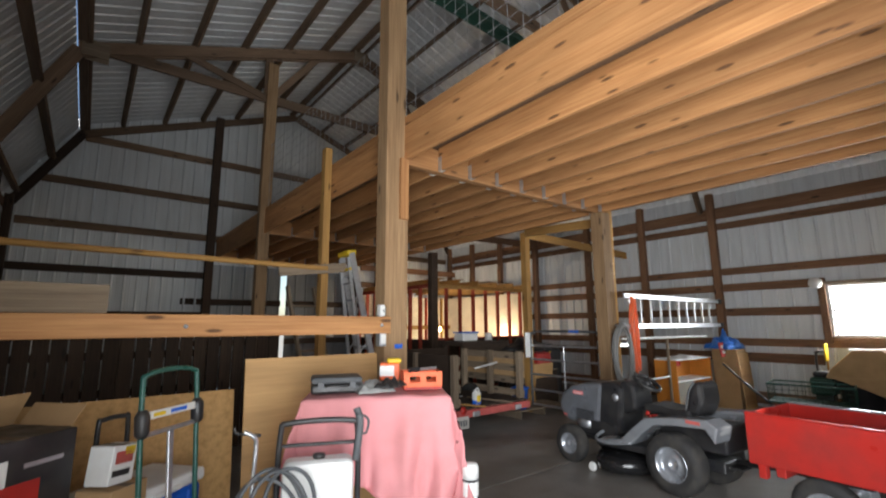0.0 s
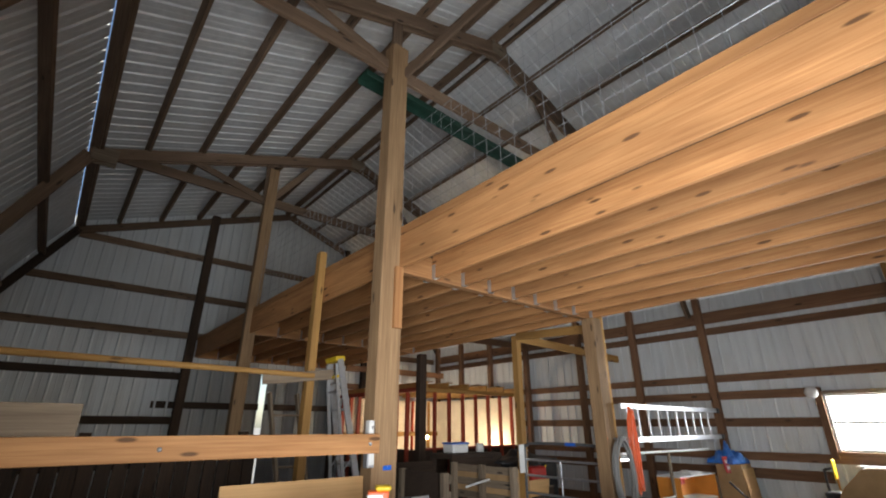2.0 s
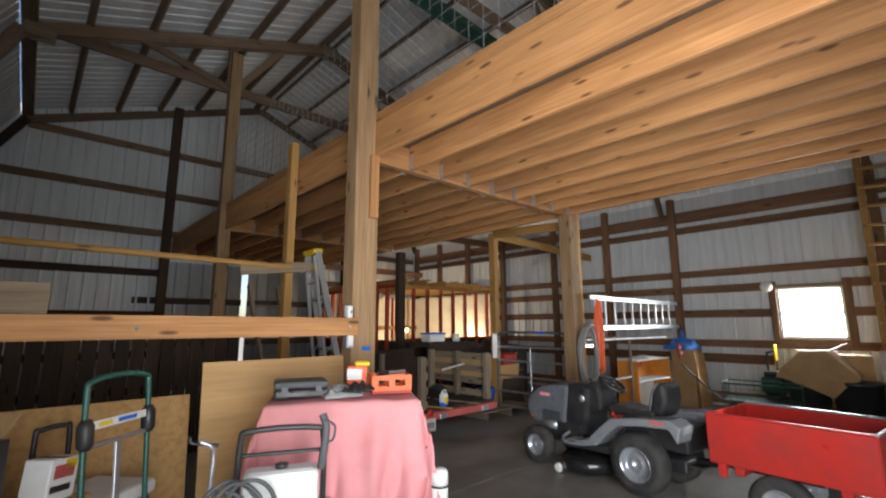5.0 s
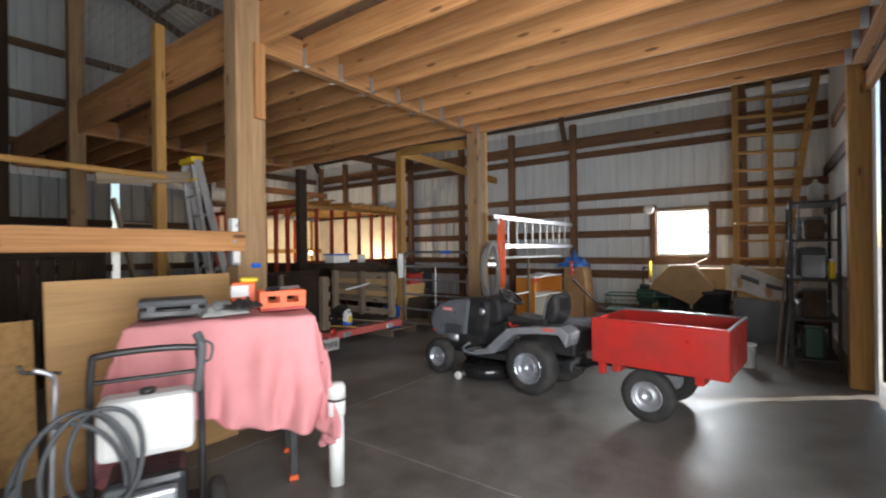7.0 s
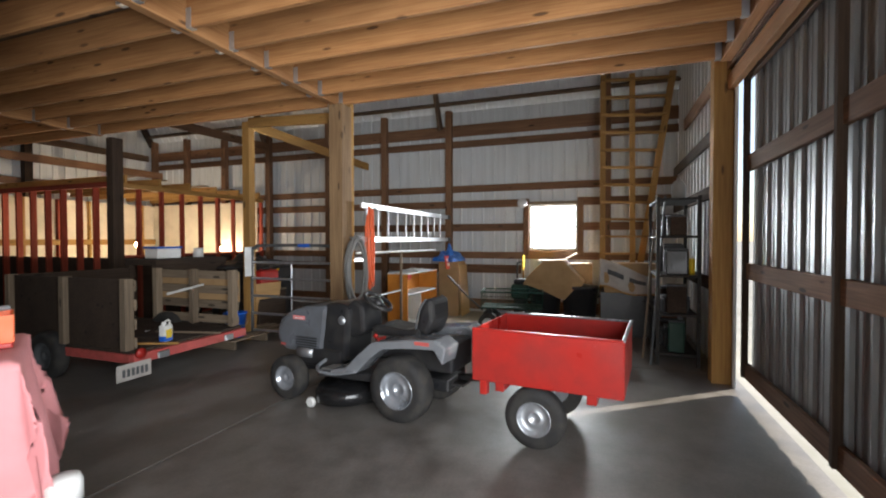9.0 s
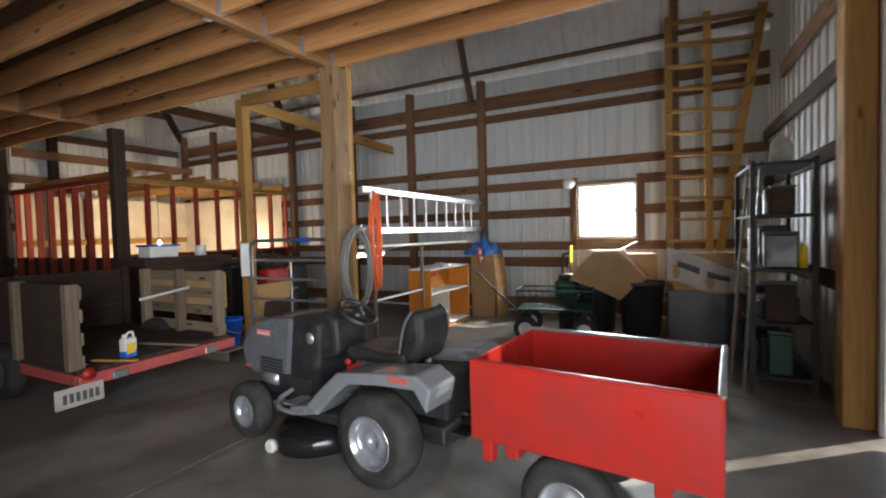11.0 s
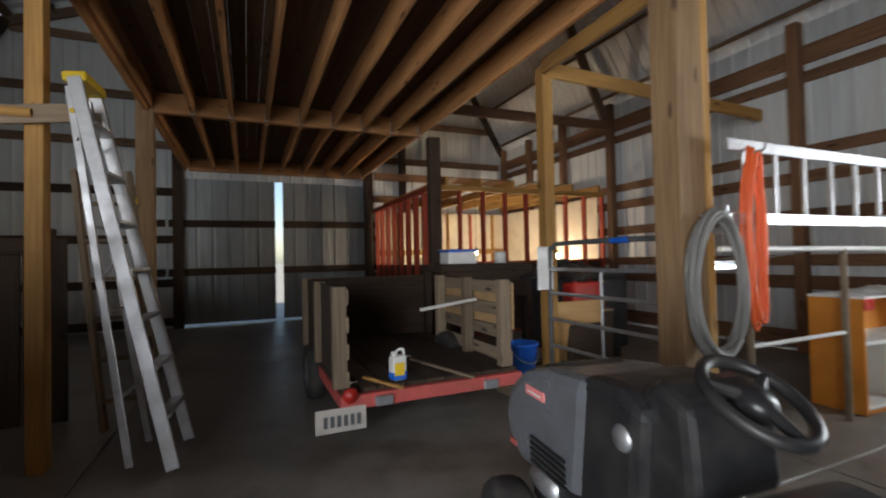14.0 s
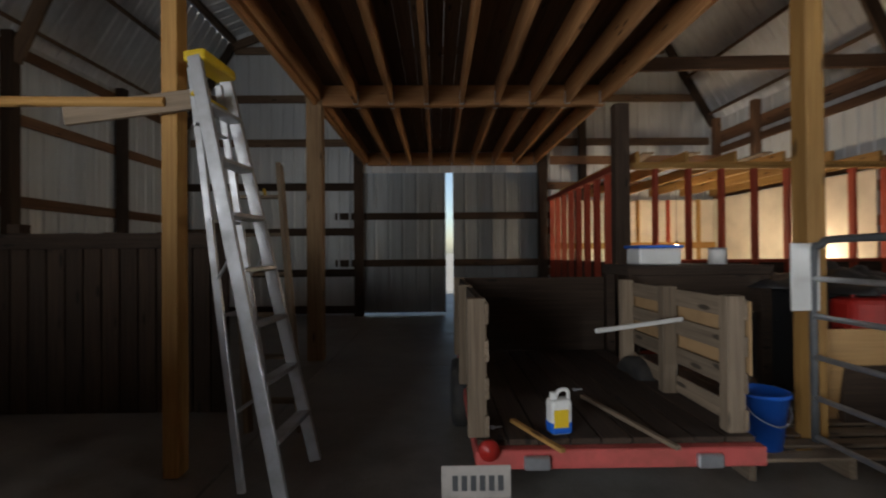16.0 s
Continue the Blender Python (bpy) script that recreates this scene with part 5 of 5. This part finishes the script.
k = thing("pallet", (1.72, 5.8, 0), "grey wooden pallet flat on the floor", "pallet")
for i in range(5):
    board("slat", (1.40, 5.5 + 0.16 * i, 0.108), (2.6, 5.5 + 0.16 * i, 0.108), 0.10, 0.02, GREYW, k)
for xx in (1.45, 2.0, 2.55):
    board("stringer", (xx, 5.45, 0.049), (xx, 6.2, 0.049), 0.04, 0.098, GREYW, k)
leaning_panel("wood_panel", 2.15, 2.85, 6.0, 0.62, -8, PLY, "tan wood panel leaning behind the gate", "panel").location.z = 0.12
rag("black_tarp", pose(3.0, 6.6, 0.95, 0, 0, 20), BLACK, 1.25, "black tarp thrown over stored machinery", 2.2, 0.22)
k = thing("covered_machine", (3.0, 6.6, 0), "dark boxy machine under a black tarp", "machine")
part("housing", box(-0.5, 0.5, -0.4, 0.4, 0.12, 0.96, 0.05), BLACK, k)
for sx in (-0.4, 0.4):
    for sy in (-0.3, 0.3):
        part("foot", rod((sx, sy, 0), (sx, sy, 0.13), 0.04), RUBBER, k)
k = thing("fuel_can", (2.72, 6.08, 0.62), "red plastic fuel can with a yellow spout", "fuel can")
part("can", box(-0.22, 0.18, -0.10, 0.10, 0.0, 0.30, 0.04), REDP, k)
part("handle", tube([(-0.12, 0, 0.29), (-0.10, 0, 0.35), (0.08, 0, 0.35), (0.10, 0, 0.29)], 0.014), REDP, k)
part("spout", rod((0.18, 0, 0.22), (0.28, 0, 0.30), 0.025, 0.015), YELLOW, k)
k = thing("storage_box", (2.7, 6.08, 0.0), "dark wooden box under the fuel can", "box")
part("body", box(-0.3, 0.3, -0.14, 0.14, 0.0, 0.60, 0.006), DARKW, k)
part("lid", box(-0.31, 0.31, -0.15, 0.15, 0.60, 0.618, 0.004), GREYW, k)


def coil(name, centre, rx, rz, r, mt, turns, label, cat, axis=(0, 1, 0)):
    c = thing(name, pose(*centre), label, cat)
    rnd = random.Random(len(name))
    for i in range(turns):
        dx, dz, dy = rnd.uniform(-0.025, 0.025), rnd.uniform(-0.04, 0.02), rnd.uniform(-0.04, 0.03)
        pts = [((rx + dx) * math.sin(a), dy + 0.012 * math.sin(2 * a + i), (rz + dz) * math.cos(a) - (0.03 * i / turns)) for a in [2 * math.pi * q / 16 for q in range(16)]]
        part("loop", tube(pts, r, 7, 2, True), mt, c)
    part("hook", tube([(0, 0.09, rz - 0.03), (0, 0.0, rz - 0.035), (0, -0.06, rz - 0.03), (0, -0.065, rz + 0.01)], 0.008, 6), GALV, c)
    return c


coil("hose_coil", (1.72, 3.86, 1.04), 0.20, 0.40, 0.014, HOSEG, 9, "thick coil of grey garden hose hung on the post", "hose")
coil("power_cord", (2.03, 3.84, 1.30), 0.055, 0.50, 0.009, ORANGE, 9, "orange power cord looped over the ladder end", "cord")


def ext_ladder(z, x0, x1, y, h, label, rungs=True):
    l = thing("extension_ladder", (x0, y, z), label, "ladder")
    ln = x1 - x0
    for dz in (0, h):
        part("side_rail", box(0, ln, -0.012, 0.012, dz - 0.035, dz + 0.035, 0.004), ALU, l)
    if rungs:
        n = int(ln / 0.29)
        for i in range(n):
            xx = 0.15 + i * 0.29
            part("rung", rod((xx, 0, 0.03), (xx, 0, h - 0.03), 0.016, seg=10), ALU, l)
    for dz in (0, h):
        part("rubber_shoe", box(ln - 0.01, ln + 0.09, -0.03, 0.03, dz - 0.04, dz + 0.04, 0.01), BLACK, l)
    part("bracket", box(0.0, 0.05, 0.0, 0.12, -0.08, -0.04, 0.004), GALV, l)
    part("bracket", box(ln - 0.3, ln - 0.25, 0.0, 0.12, -0.08, -0.04, 0.004), GALV, l)


ext_ladder(1.39, 1.86, 5.05, 3.88, 0.42, "aluminium extension ladder hung on its side")
k = thing("pipe_rack", (3.2, 4.0, 0), "white pipe rack frame below the hanging ladder", "rack")
part("top_tube", rod((-1.25, 0, 1.22), (1.5, 0, 1.20), 0.018), WHITE, k)
for xx in (-1.0, 0.05):
    part("upright", rod((xx, 0, 0), (xx, 0, 1.21), 0.022), GREYW, k)
part("mid_tube", rod((-1.0, 0, 0.62), (0.05, 0, 0.62), 0.014), WHITE, k)
k = thing("tube_light", (2.75, 4.45, 1.09), "lit fluorescent work light hung on the rack", "lamp")
part("tube", rod((-0.28, 0, 0), (0.28, 0, 0), 0.014), emitter("tube_glow", (0.95, 0.97, 1.0), 4.0), k, "glowing white tube")
part("housing", box(-0.30, 0.30, -0.02, 0.02, 0.016, 0.05, 0.004), GALV, k)
for dx in (-0.25, 0.25):
    part("chain", rod((dx, 0, 0.05), (dx, -0.45, 0.12), 0.004, seg=5), GALV, k)


# ---- along the window wall ----
def cabinet():
    c = thing("open_cabinet", (4.02, 4.13, 0, 0, 0, -3), "orange and green open cabinet with one shelf", "cabinet")
    w, d, h = 0.56, 0.18, 0.84
    part("side", box(-w - 0.01, -w + 0.01, -d, d, 0.0, h, 0.003), ORANGEC, c)
    part("side", box(w - 0.01, w + 0.01, -d, d, 0.0, h, 0.003), ORANGEC, c)
    part("back", box(-w + 0.01, -0.05, d - 0.012, d, 0.06, h - 0.02, 0), GREENC, c, "green back panel")
    part("back", box(-0.05, w - 0.01, d - 0.014, d - 0.002, 0.06, h - 0.02, 0), ORANGEC, c, "orange back panel")
    part("divider", box(-0.06, -0.04, -d + 0.02, d - 0.014, 0.06, 0.50, 0.003), WHITE, c)
    part("bottom", box(-w + 0.01, w - 0.01, -d, d - 0.012, 0.04, 0.06, 0.003), WHITE, c)
    part("shelf", box(-w + 0.01, w - 0.01, -d + 0.01, d - 0.014, 0.50, 0.53, 0.003), WHITE, c)
    part("top", box(-w - 0.015, w + 0.015, -d - 0.01, d, h, h + 0.02, 0.003), WHITE, c)
    part("trim", box(-w - 0.014, -w + 0.10, -d - 0.012, -d, h - 0.08, h, 0.002), REDP, c)
    part("plinth", box(-w + 0.01, w - 0.01, -d + 0.02, -d + 0.035, 0.0, 0.04, 0.002), ORANGEC, c)


cabinet()
rag("plastic_sheet", pose(4.05, 4.13, 0.862, 0, 0, -3), WHITE, 0.42, "crumpled white plastic lying on the cabinet", 4.4, 0.05)
rag("tarp", pose(4.98, 3.82, 0.985, 0, 0, -12), TARP, 0.54, "bunched bright blue tarp on the tall carton", 6.1, 0.30)
leaning_panel("fibre_board", 4.74, 5.22, 3.50, 0.92, 4, PLY, "tall tan board standing by the cabinet", "board")
carton(pose(5.02, 3.78, 0, 0, 0, 3), 0.5, 0.38, 0.98, "tall plain brown carton behind the boards")
k = thing("sign_board", (4.72, 3.74, 0.86, -8, 0, 4), "red sign board with white lettering", "sign")
part("plate", box(-0.17, 0.17, -0.006, 0.006, 0, 0.24, 0.003), REDP, k)
for i, wd in enumerate((0.22, 0.18)):
    part("lettering", box(-wd / 2, wd / 2, -0.009, -0.006, 0.14 - i * 0.09, 0.19 - i * 0.09, 0), WHITE, k)

def garden_wagon():
    w = thing("garden_wagon", (3.80, 2.40, 0, 0, 0, 8), "dark green mesh garden wagon holding a small machine", "wagon")
    part("bed", box(-0.25, 0.25, -0.45, 0.45, 0.36, 0.385, 0.004), GREEND, w)
    for s in (-1, 1):
        bm = bmesh.new()
        for i in range(12):
            y = -0.44 + 0.08 * i
            add_rod(bm, (s * 0.25, y, 0.38), (s * 0.25, y, 0.60), 0.003, seg=5)
        for z in (0.42, 0.48, 0.54):
            add_rod(bm, (s * 0.25, -0.45, z), (s * 0.25, 0.45, z), 0.003, seg=5)
        sd = part("mesh_side", bm, GREEND, w)
        part("top_rail", rod((s * 0.25, -0.46, 0.61), (s * 0.25, 0.46, 0.61), 0.011), GREENP, sd)
        for y in (-0.34, 0.34):
            wheel(w, s * 0.27, y, 0.15, 0.08, s, WHITE, 10)
    for y in (-0.45, 0.45):
        bm = bmesh.new()
        for i in range(6):
            add_rod(bm, (-0.25 + 0.1 * i, y, 0.38), (-0.25 + 0.1 * i, y, 0.6), 0.003, seg=5)
        add_rod(bm, (-0.25, y, 0.61), (0.25, y, 0.61), 0.010)
        part("mesh_end", bm, GREEND, w)
    part("pull_bar", tube([(0, 0.45, 0.30), (-0.1, 0.70, 0.55), (-0.25, 0.95, 0.85)], 0.014), BLACK, w)
    for y in (-0.34, 0.34):
        part("axle", rod((-0.25, y, 0.15), (0.25, y, 0.15), 0.012), BLACK, w)
        part("axle_mount", box(-0.05, 0.05, y - 0.03, y + 0.03, 0.15, 0.36, 0.004), BLACK, w)


garden_wagon()
k = thing("tiller", (4.42, 2.38, 0, 0, 0, 0), "small green engine tiller with an upright handle", "tiller")
part("engine", box(-0.16, 0.16, -0.14, 0.14, 0.42, 0.66, 0.04), GREEND, k)
part("fuel_tank", box(-0.13, 0.13, -0.10, 0.10, 0.66, 0.74, 0.03), BLACK, k)
part("handle", tube([(0, 0.05, 0.6), (0.0, 0.06, 0.85), (0.0, 0.05, 1.0)], 0.016), BLACK, k)
part("grip_bar", tube([(-0.13, 0.0, 1.02), (-0.05, 0.05, 1.0), (0.05, 0.05, 1.0), (0.13, 0.0, 1.02)], 0.016), BLACK, k)
part("stand", box(-0.12, 0.12, -0.1, 0.1, 0.0, 0.42, 0.02), BLACK, k)
k = thing("waste_bin", (4.45, 1.98, 0), "dark bin bag in a round bin", "bin")
part("bin", lathe([(0.20, 0), (0.25, 0.6), (0.265, 0.62), (0.24, 0.64), (0.1, 0.66), (0, 0.66)], 24), BLACK, k)
part("bag_rim", lathe([(0.262, 0.52), (0.285, 0.56), (0.28, 0.62), (0.25, 0.66)], 18), BLACK, k)
k = thing("waste_bin", (4.35, 1.45, 0), "black plastic bin beside the cartons", "bin")
part("bin", lathe([(0.22, 0), (0.27, 0.62), (0.285, 0.63), (0.285, 0.67), (0.0, 0.70)], 24), BLACK, k)
part("handle", tube([(-0.08, -0.27, 0.5), (-0.08, -0.31, 0.52), (0.08, -0.31, 0.52), (0.08, -0.27, 0.5)], 0.012), BLACK, k)
k = thing("cardboard_box", (4.4, 1.83, 0.672), "crushed brown cardboard box slumped over a bin", "box")
part("body", extrude_outline([(0.47, 0.0), (0.40, 0.13), (0.15, 0.385), (-0.14, 0.40), (-0.46, 0.07), (-0.42, 0.0)], -0.30, 0.24, 0.015), CARD, k)
part("flap", extrude_outline([(0.42, 0.012), (-0.40, 0.05), (-0.16, -0.22), (0.10, -0.10)], -0.315, -0.305), CARD, k, "torn hanging flap")
part("flap", box(-0.22, 0.2, -0.003, 0.003, 0.0, 0.22, 0, pose(0, -0.14, 0.395, 62, 0, 6)), CARD, k, "bent open flap")
part("tape", box(-0.02, 0.03, -0.14, 0.15, 0.0, 0.002, 0, pose(0, 0, 0.393, 3, 0, 0)), GREYW, k)
carton(pose(4.72, 1.50, 0.0, 0, 0, 10), 0.45, 0.4, 1.0, "tall brown carton by the wall")
k = thing("yellow_shovel", (5.12, 2.46, 0), "yellow scoop blade leaning by the cartons", "shovel")
part("blade", box(-0.09, 0.09, -0.01, 0.01, 0.84, 1.10, 0.008), YELLOW, k)
part("shaft", rod((0, 0, 0), (0, 0, 0.86), 0.014), YPINE, k)
k = thing("sill_tray", (5.2, 1.95, 1.0), "white tray on a shelf under the window", "tray")
part("tray", box(-0.12, 0.12, -0.25, 0.25, 0.0, 0.03, 0.006), WHITE, k)
part("bracket", box(0.10, 0.19, -0.02, 0.02, -0.06, 0.0, 0.003), GALV, k)
k = thing("banner", (3.875, 0.78, 0.64), "faded white banner with dark printed bars, sagging", "banner")


def banner_point(u, v, off=0.0):
    top, low = 0.47 - 0.27 * u + 0.02 * math.sin(6 * u), 0.06 - 0.12 * u + 0.03 * math.sin(7 * u + 1)
    return (off + 0.02 * math.sin(u * 14) + 0.012 * math.sin(v * 5), 0.37 - 0.76 * u, low + (top - low) * v)


def banner_patch(u0, u1, v0, v1, nu, nv, off):
    bm = bmesh.new()
    g = [[bm.verts.new(banner_point(u0 + (u1 - u0) * i / nu, v0 + (v1 - v0) * j / nv, off)) for j in range(nv + 1)] for i in range(nu + 1)]
    for i in range(nu):
        for j in range(nv):
            bm.faces.new((g[i][j], g[i + 1][j], g[i + 1][j + 1], g[i][j + 1])).smooth = True
    return bm


part("sheet", banner_patch(0, 1, 0, 1, 24, 6, 0), BANNERM, k).modifiers.new("thick", "SOLIDIFY").thickness = 0.004
for u0, u1 in ((0.14, 0.42), (0.52, 0.80)):
    part("print", banner_patch(u0, u1, 0.48, 0.66, 8, 2, -0.006), DGREY, k).modifiers.new("thick", "SOLIDIFY").thickness = 0.002
part("hem", tube([banner_point(i / 8, 0.0, -0.004) for i in range(9)], 0.012, 6, 2), YPINE, k, "tan batten in the hem")
carton(pose(4.20, 0.74, 0.0), 0.6, 0.8, 0.62, "dark blue storage tote under the banner", BLACK, (), False, "storage_tote")
carton(pose(4.10, 0.74, 0.624), 0.4, 0.70, 0.42, "flattened brown carton behind the banner")


def stair_rack():
    r = thing("wooden_stair", (4.4, 0.7, 0), "open pine ladder stair leading up to the loft", "stair")
    for a, b in (((4.55, 1.12, 0.0), (4.55, 1.12, 3.95)), ((4.80, 0.66, 0.0), (4.62, 0.70, 3.95))):
        board("upright", a, b, 0.085, 0.045, YPINE, r, (1, 0, 0))
    board("upright", (5.05, 0.55, 0.9), (4.7, 0.12, 3.95), 0.10, 0.045, YPINE, r, (1, 0, 0))
    for i in range(13):
        z = 0.62 + 0.27 * i
        f = z / 3.95
        board("tread", (4.52, 1.14, z), (4.80 - 0.18 * f, 0.66 + 0.04 * f, z), 0.09, 0.035, YPINE, r)
        if z > 1.2:
            q = (z - 0.9) / 3.05
            board("tread", (4.80 - 0.18 * f, 0.66 + 0.04 * f, z), (5.05 - 0.35 * q, 0.55 - 0.43 * q, z), 0.09, 0.035, YPINE, r)


stair_rack()


def shelf_unit():
    s = thing("shelving_unit", (2.95, 0.33, 0, 0, 0, 0), "dark metal shelving crowded with bags and tools", "shelving")
    for sx in (-0.45, 0.45):
        for sy in (-0.2, 0.2):
            part("upright", box(sx - 0.018, sx + 0.018, sy - 0.018, sy + 0.018, 0, 1.85, 0.002), RUBBER, s)
    for z in (0.12, 0.55, 0.98, 1.41, 1.82):
        part("shelf", box(-0.46, 0.46, -0.21, 0.21, z - 0.012, z + 0.012, 0.003), RUBBER, s)
    return s


shelf_unit()
_r = random.Random(8)
for z in (0.133, 0.563, 0.993, 1.423):
    x = -0.40
    while x < 0.34:
        w, h, d = _r.uniform(0.09, 0.2), _r.uniform(0.14, 0.34), _r.uniform(0.14, 0.3)
        mt = _r.choice((BLACK, DGREY, BLACK, DARKW, BLACK, GREEND))
        k = thing("stored_box", (2.95 + x + w / 2, 0.33, z, 0, 0, _r.uniform(-8, 8)), "dark dusty tool box packed on a metal shelf", "box", "boxes on the shelving")
        part("body", box(-w / 2, w / 2, -d / 2, d / 2, 0, h, 0.012), mt, k)
        part("lid", box(-w / 2 - 0.004, w / 2 + 0.004, -d / 2 - 0.004, d / 2 + 0.004, h, h + 0.02, 0.006), DGREY, k)
        x += w + _r.uniform(0.03, 0.06)
k = thing("jug", (2.75, 0.3, 1.834), "pale plastic jug on top of the shelving", "jug")
part("body", lathe([(0.07, 0), (0.075, 0.15), (0.05, 0.2), (0.02, 0.22), (0.02, 0.25), (0, 0.25)], 18), GREYC, k)
part("handle", tube([(0.05, 0, 0.2), (0.1, 0, 0.17), (0.1, 0, 0.1), (0.07, 0, 0.07)], 0.008), GREYC, k)
k = thing("spray_can", (2.62, 0.18, 0.993), "yellow spray can with a bright cap", "can")
part("can", lathe([(0.03, 0), (0.03, 0.16), (0.02, 0.18), (0, 0.18)], 14), YELLOW, k)
part("cap", lathe([(0.022, 0.18), (0.022, 0.21), (0, 0.212)], 14), WHITE, k)
for _x, _y, _l, _n in ((2.75, 0.66, 1.95, "long dark board leaning on the shelving"), (2.48, 0.60, 1.9, "long dark pole leaning on the shelving")):
    k = thing("leaning_bar", (_x, _y, 0), _n, "bar")
    part("bar", box(-0.03, 0.03, -0.01, 0.01, 0, _l, 0.003, pose(0, 0, 0, 5, 8, 0)), GREYW if _l > 1.92 else DGREY, k)
k = thing("pail", (2.36, 0.93, 0), "small white plastic pail on the floor", "pail")
part("pail", lathe([(0.07, 0), (0.085, 0.24), (0.09, 0.24), (0.09, 0.26), (0.08, 0.26), (0.065, 0.02), (0, 0.02)], 24), WHITE, k)
part("bail", tube([(-0.088, 0, 0.23), (-0.06, -0.08, 0.16), (0, -0.11, 0.13), (0.06, -0.08, 0.16), (0.088, 0, 0.23)], 0.004, 6), GALV, k)
k = thing("wall_lamp", (XR - 0.12, WY1 + 0.12, 2.06), "round pale lamp head on the window frame", "lamp")
part("dish", lathe([(0.0, 0.05), (0.06, 0.045), (0.09, 0.01), (0.095, -0.01), (0.05, -0.03), (0, -0.03)], 20, pose(0, 0, 0, 0, -80, 0)), WHITE, k)
part("arm", rod((0.02, 0, 0), (0.10, 0, 0.0), 0.012), GALV, k)
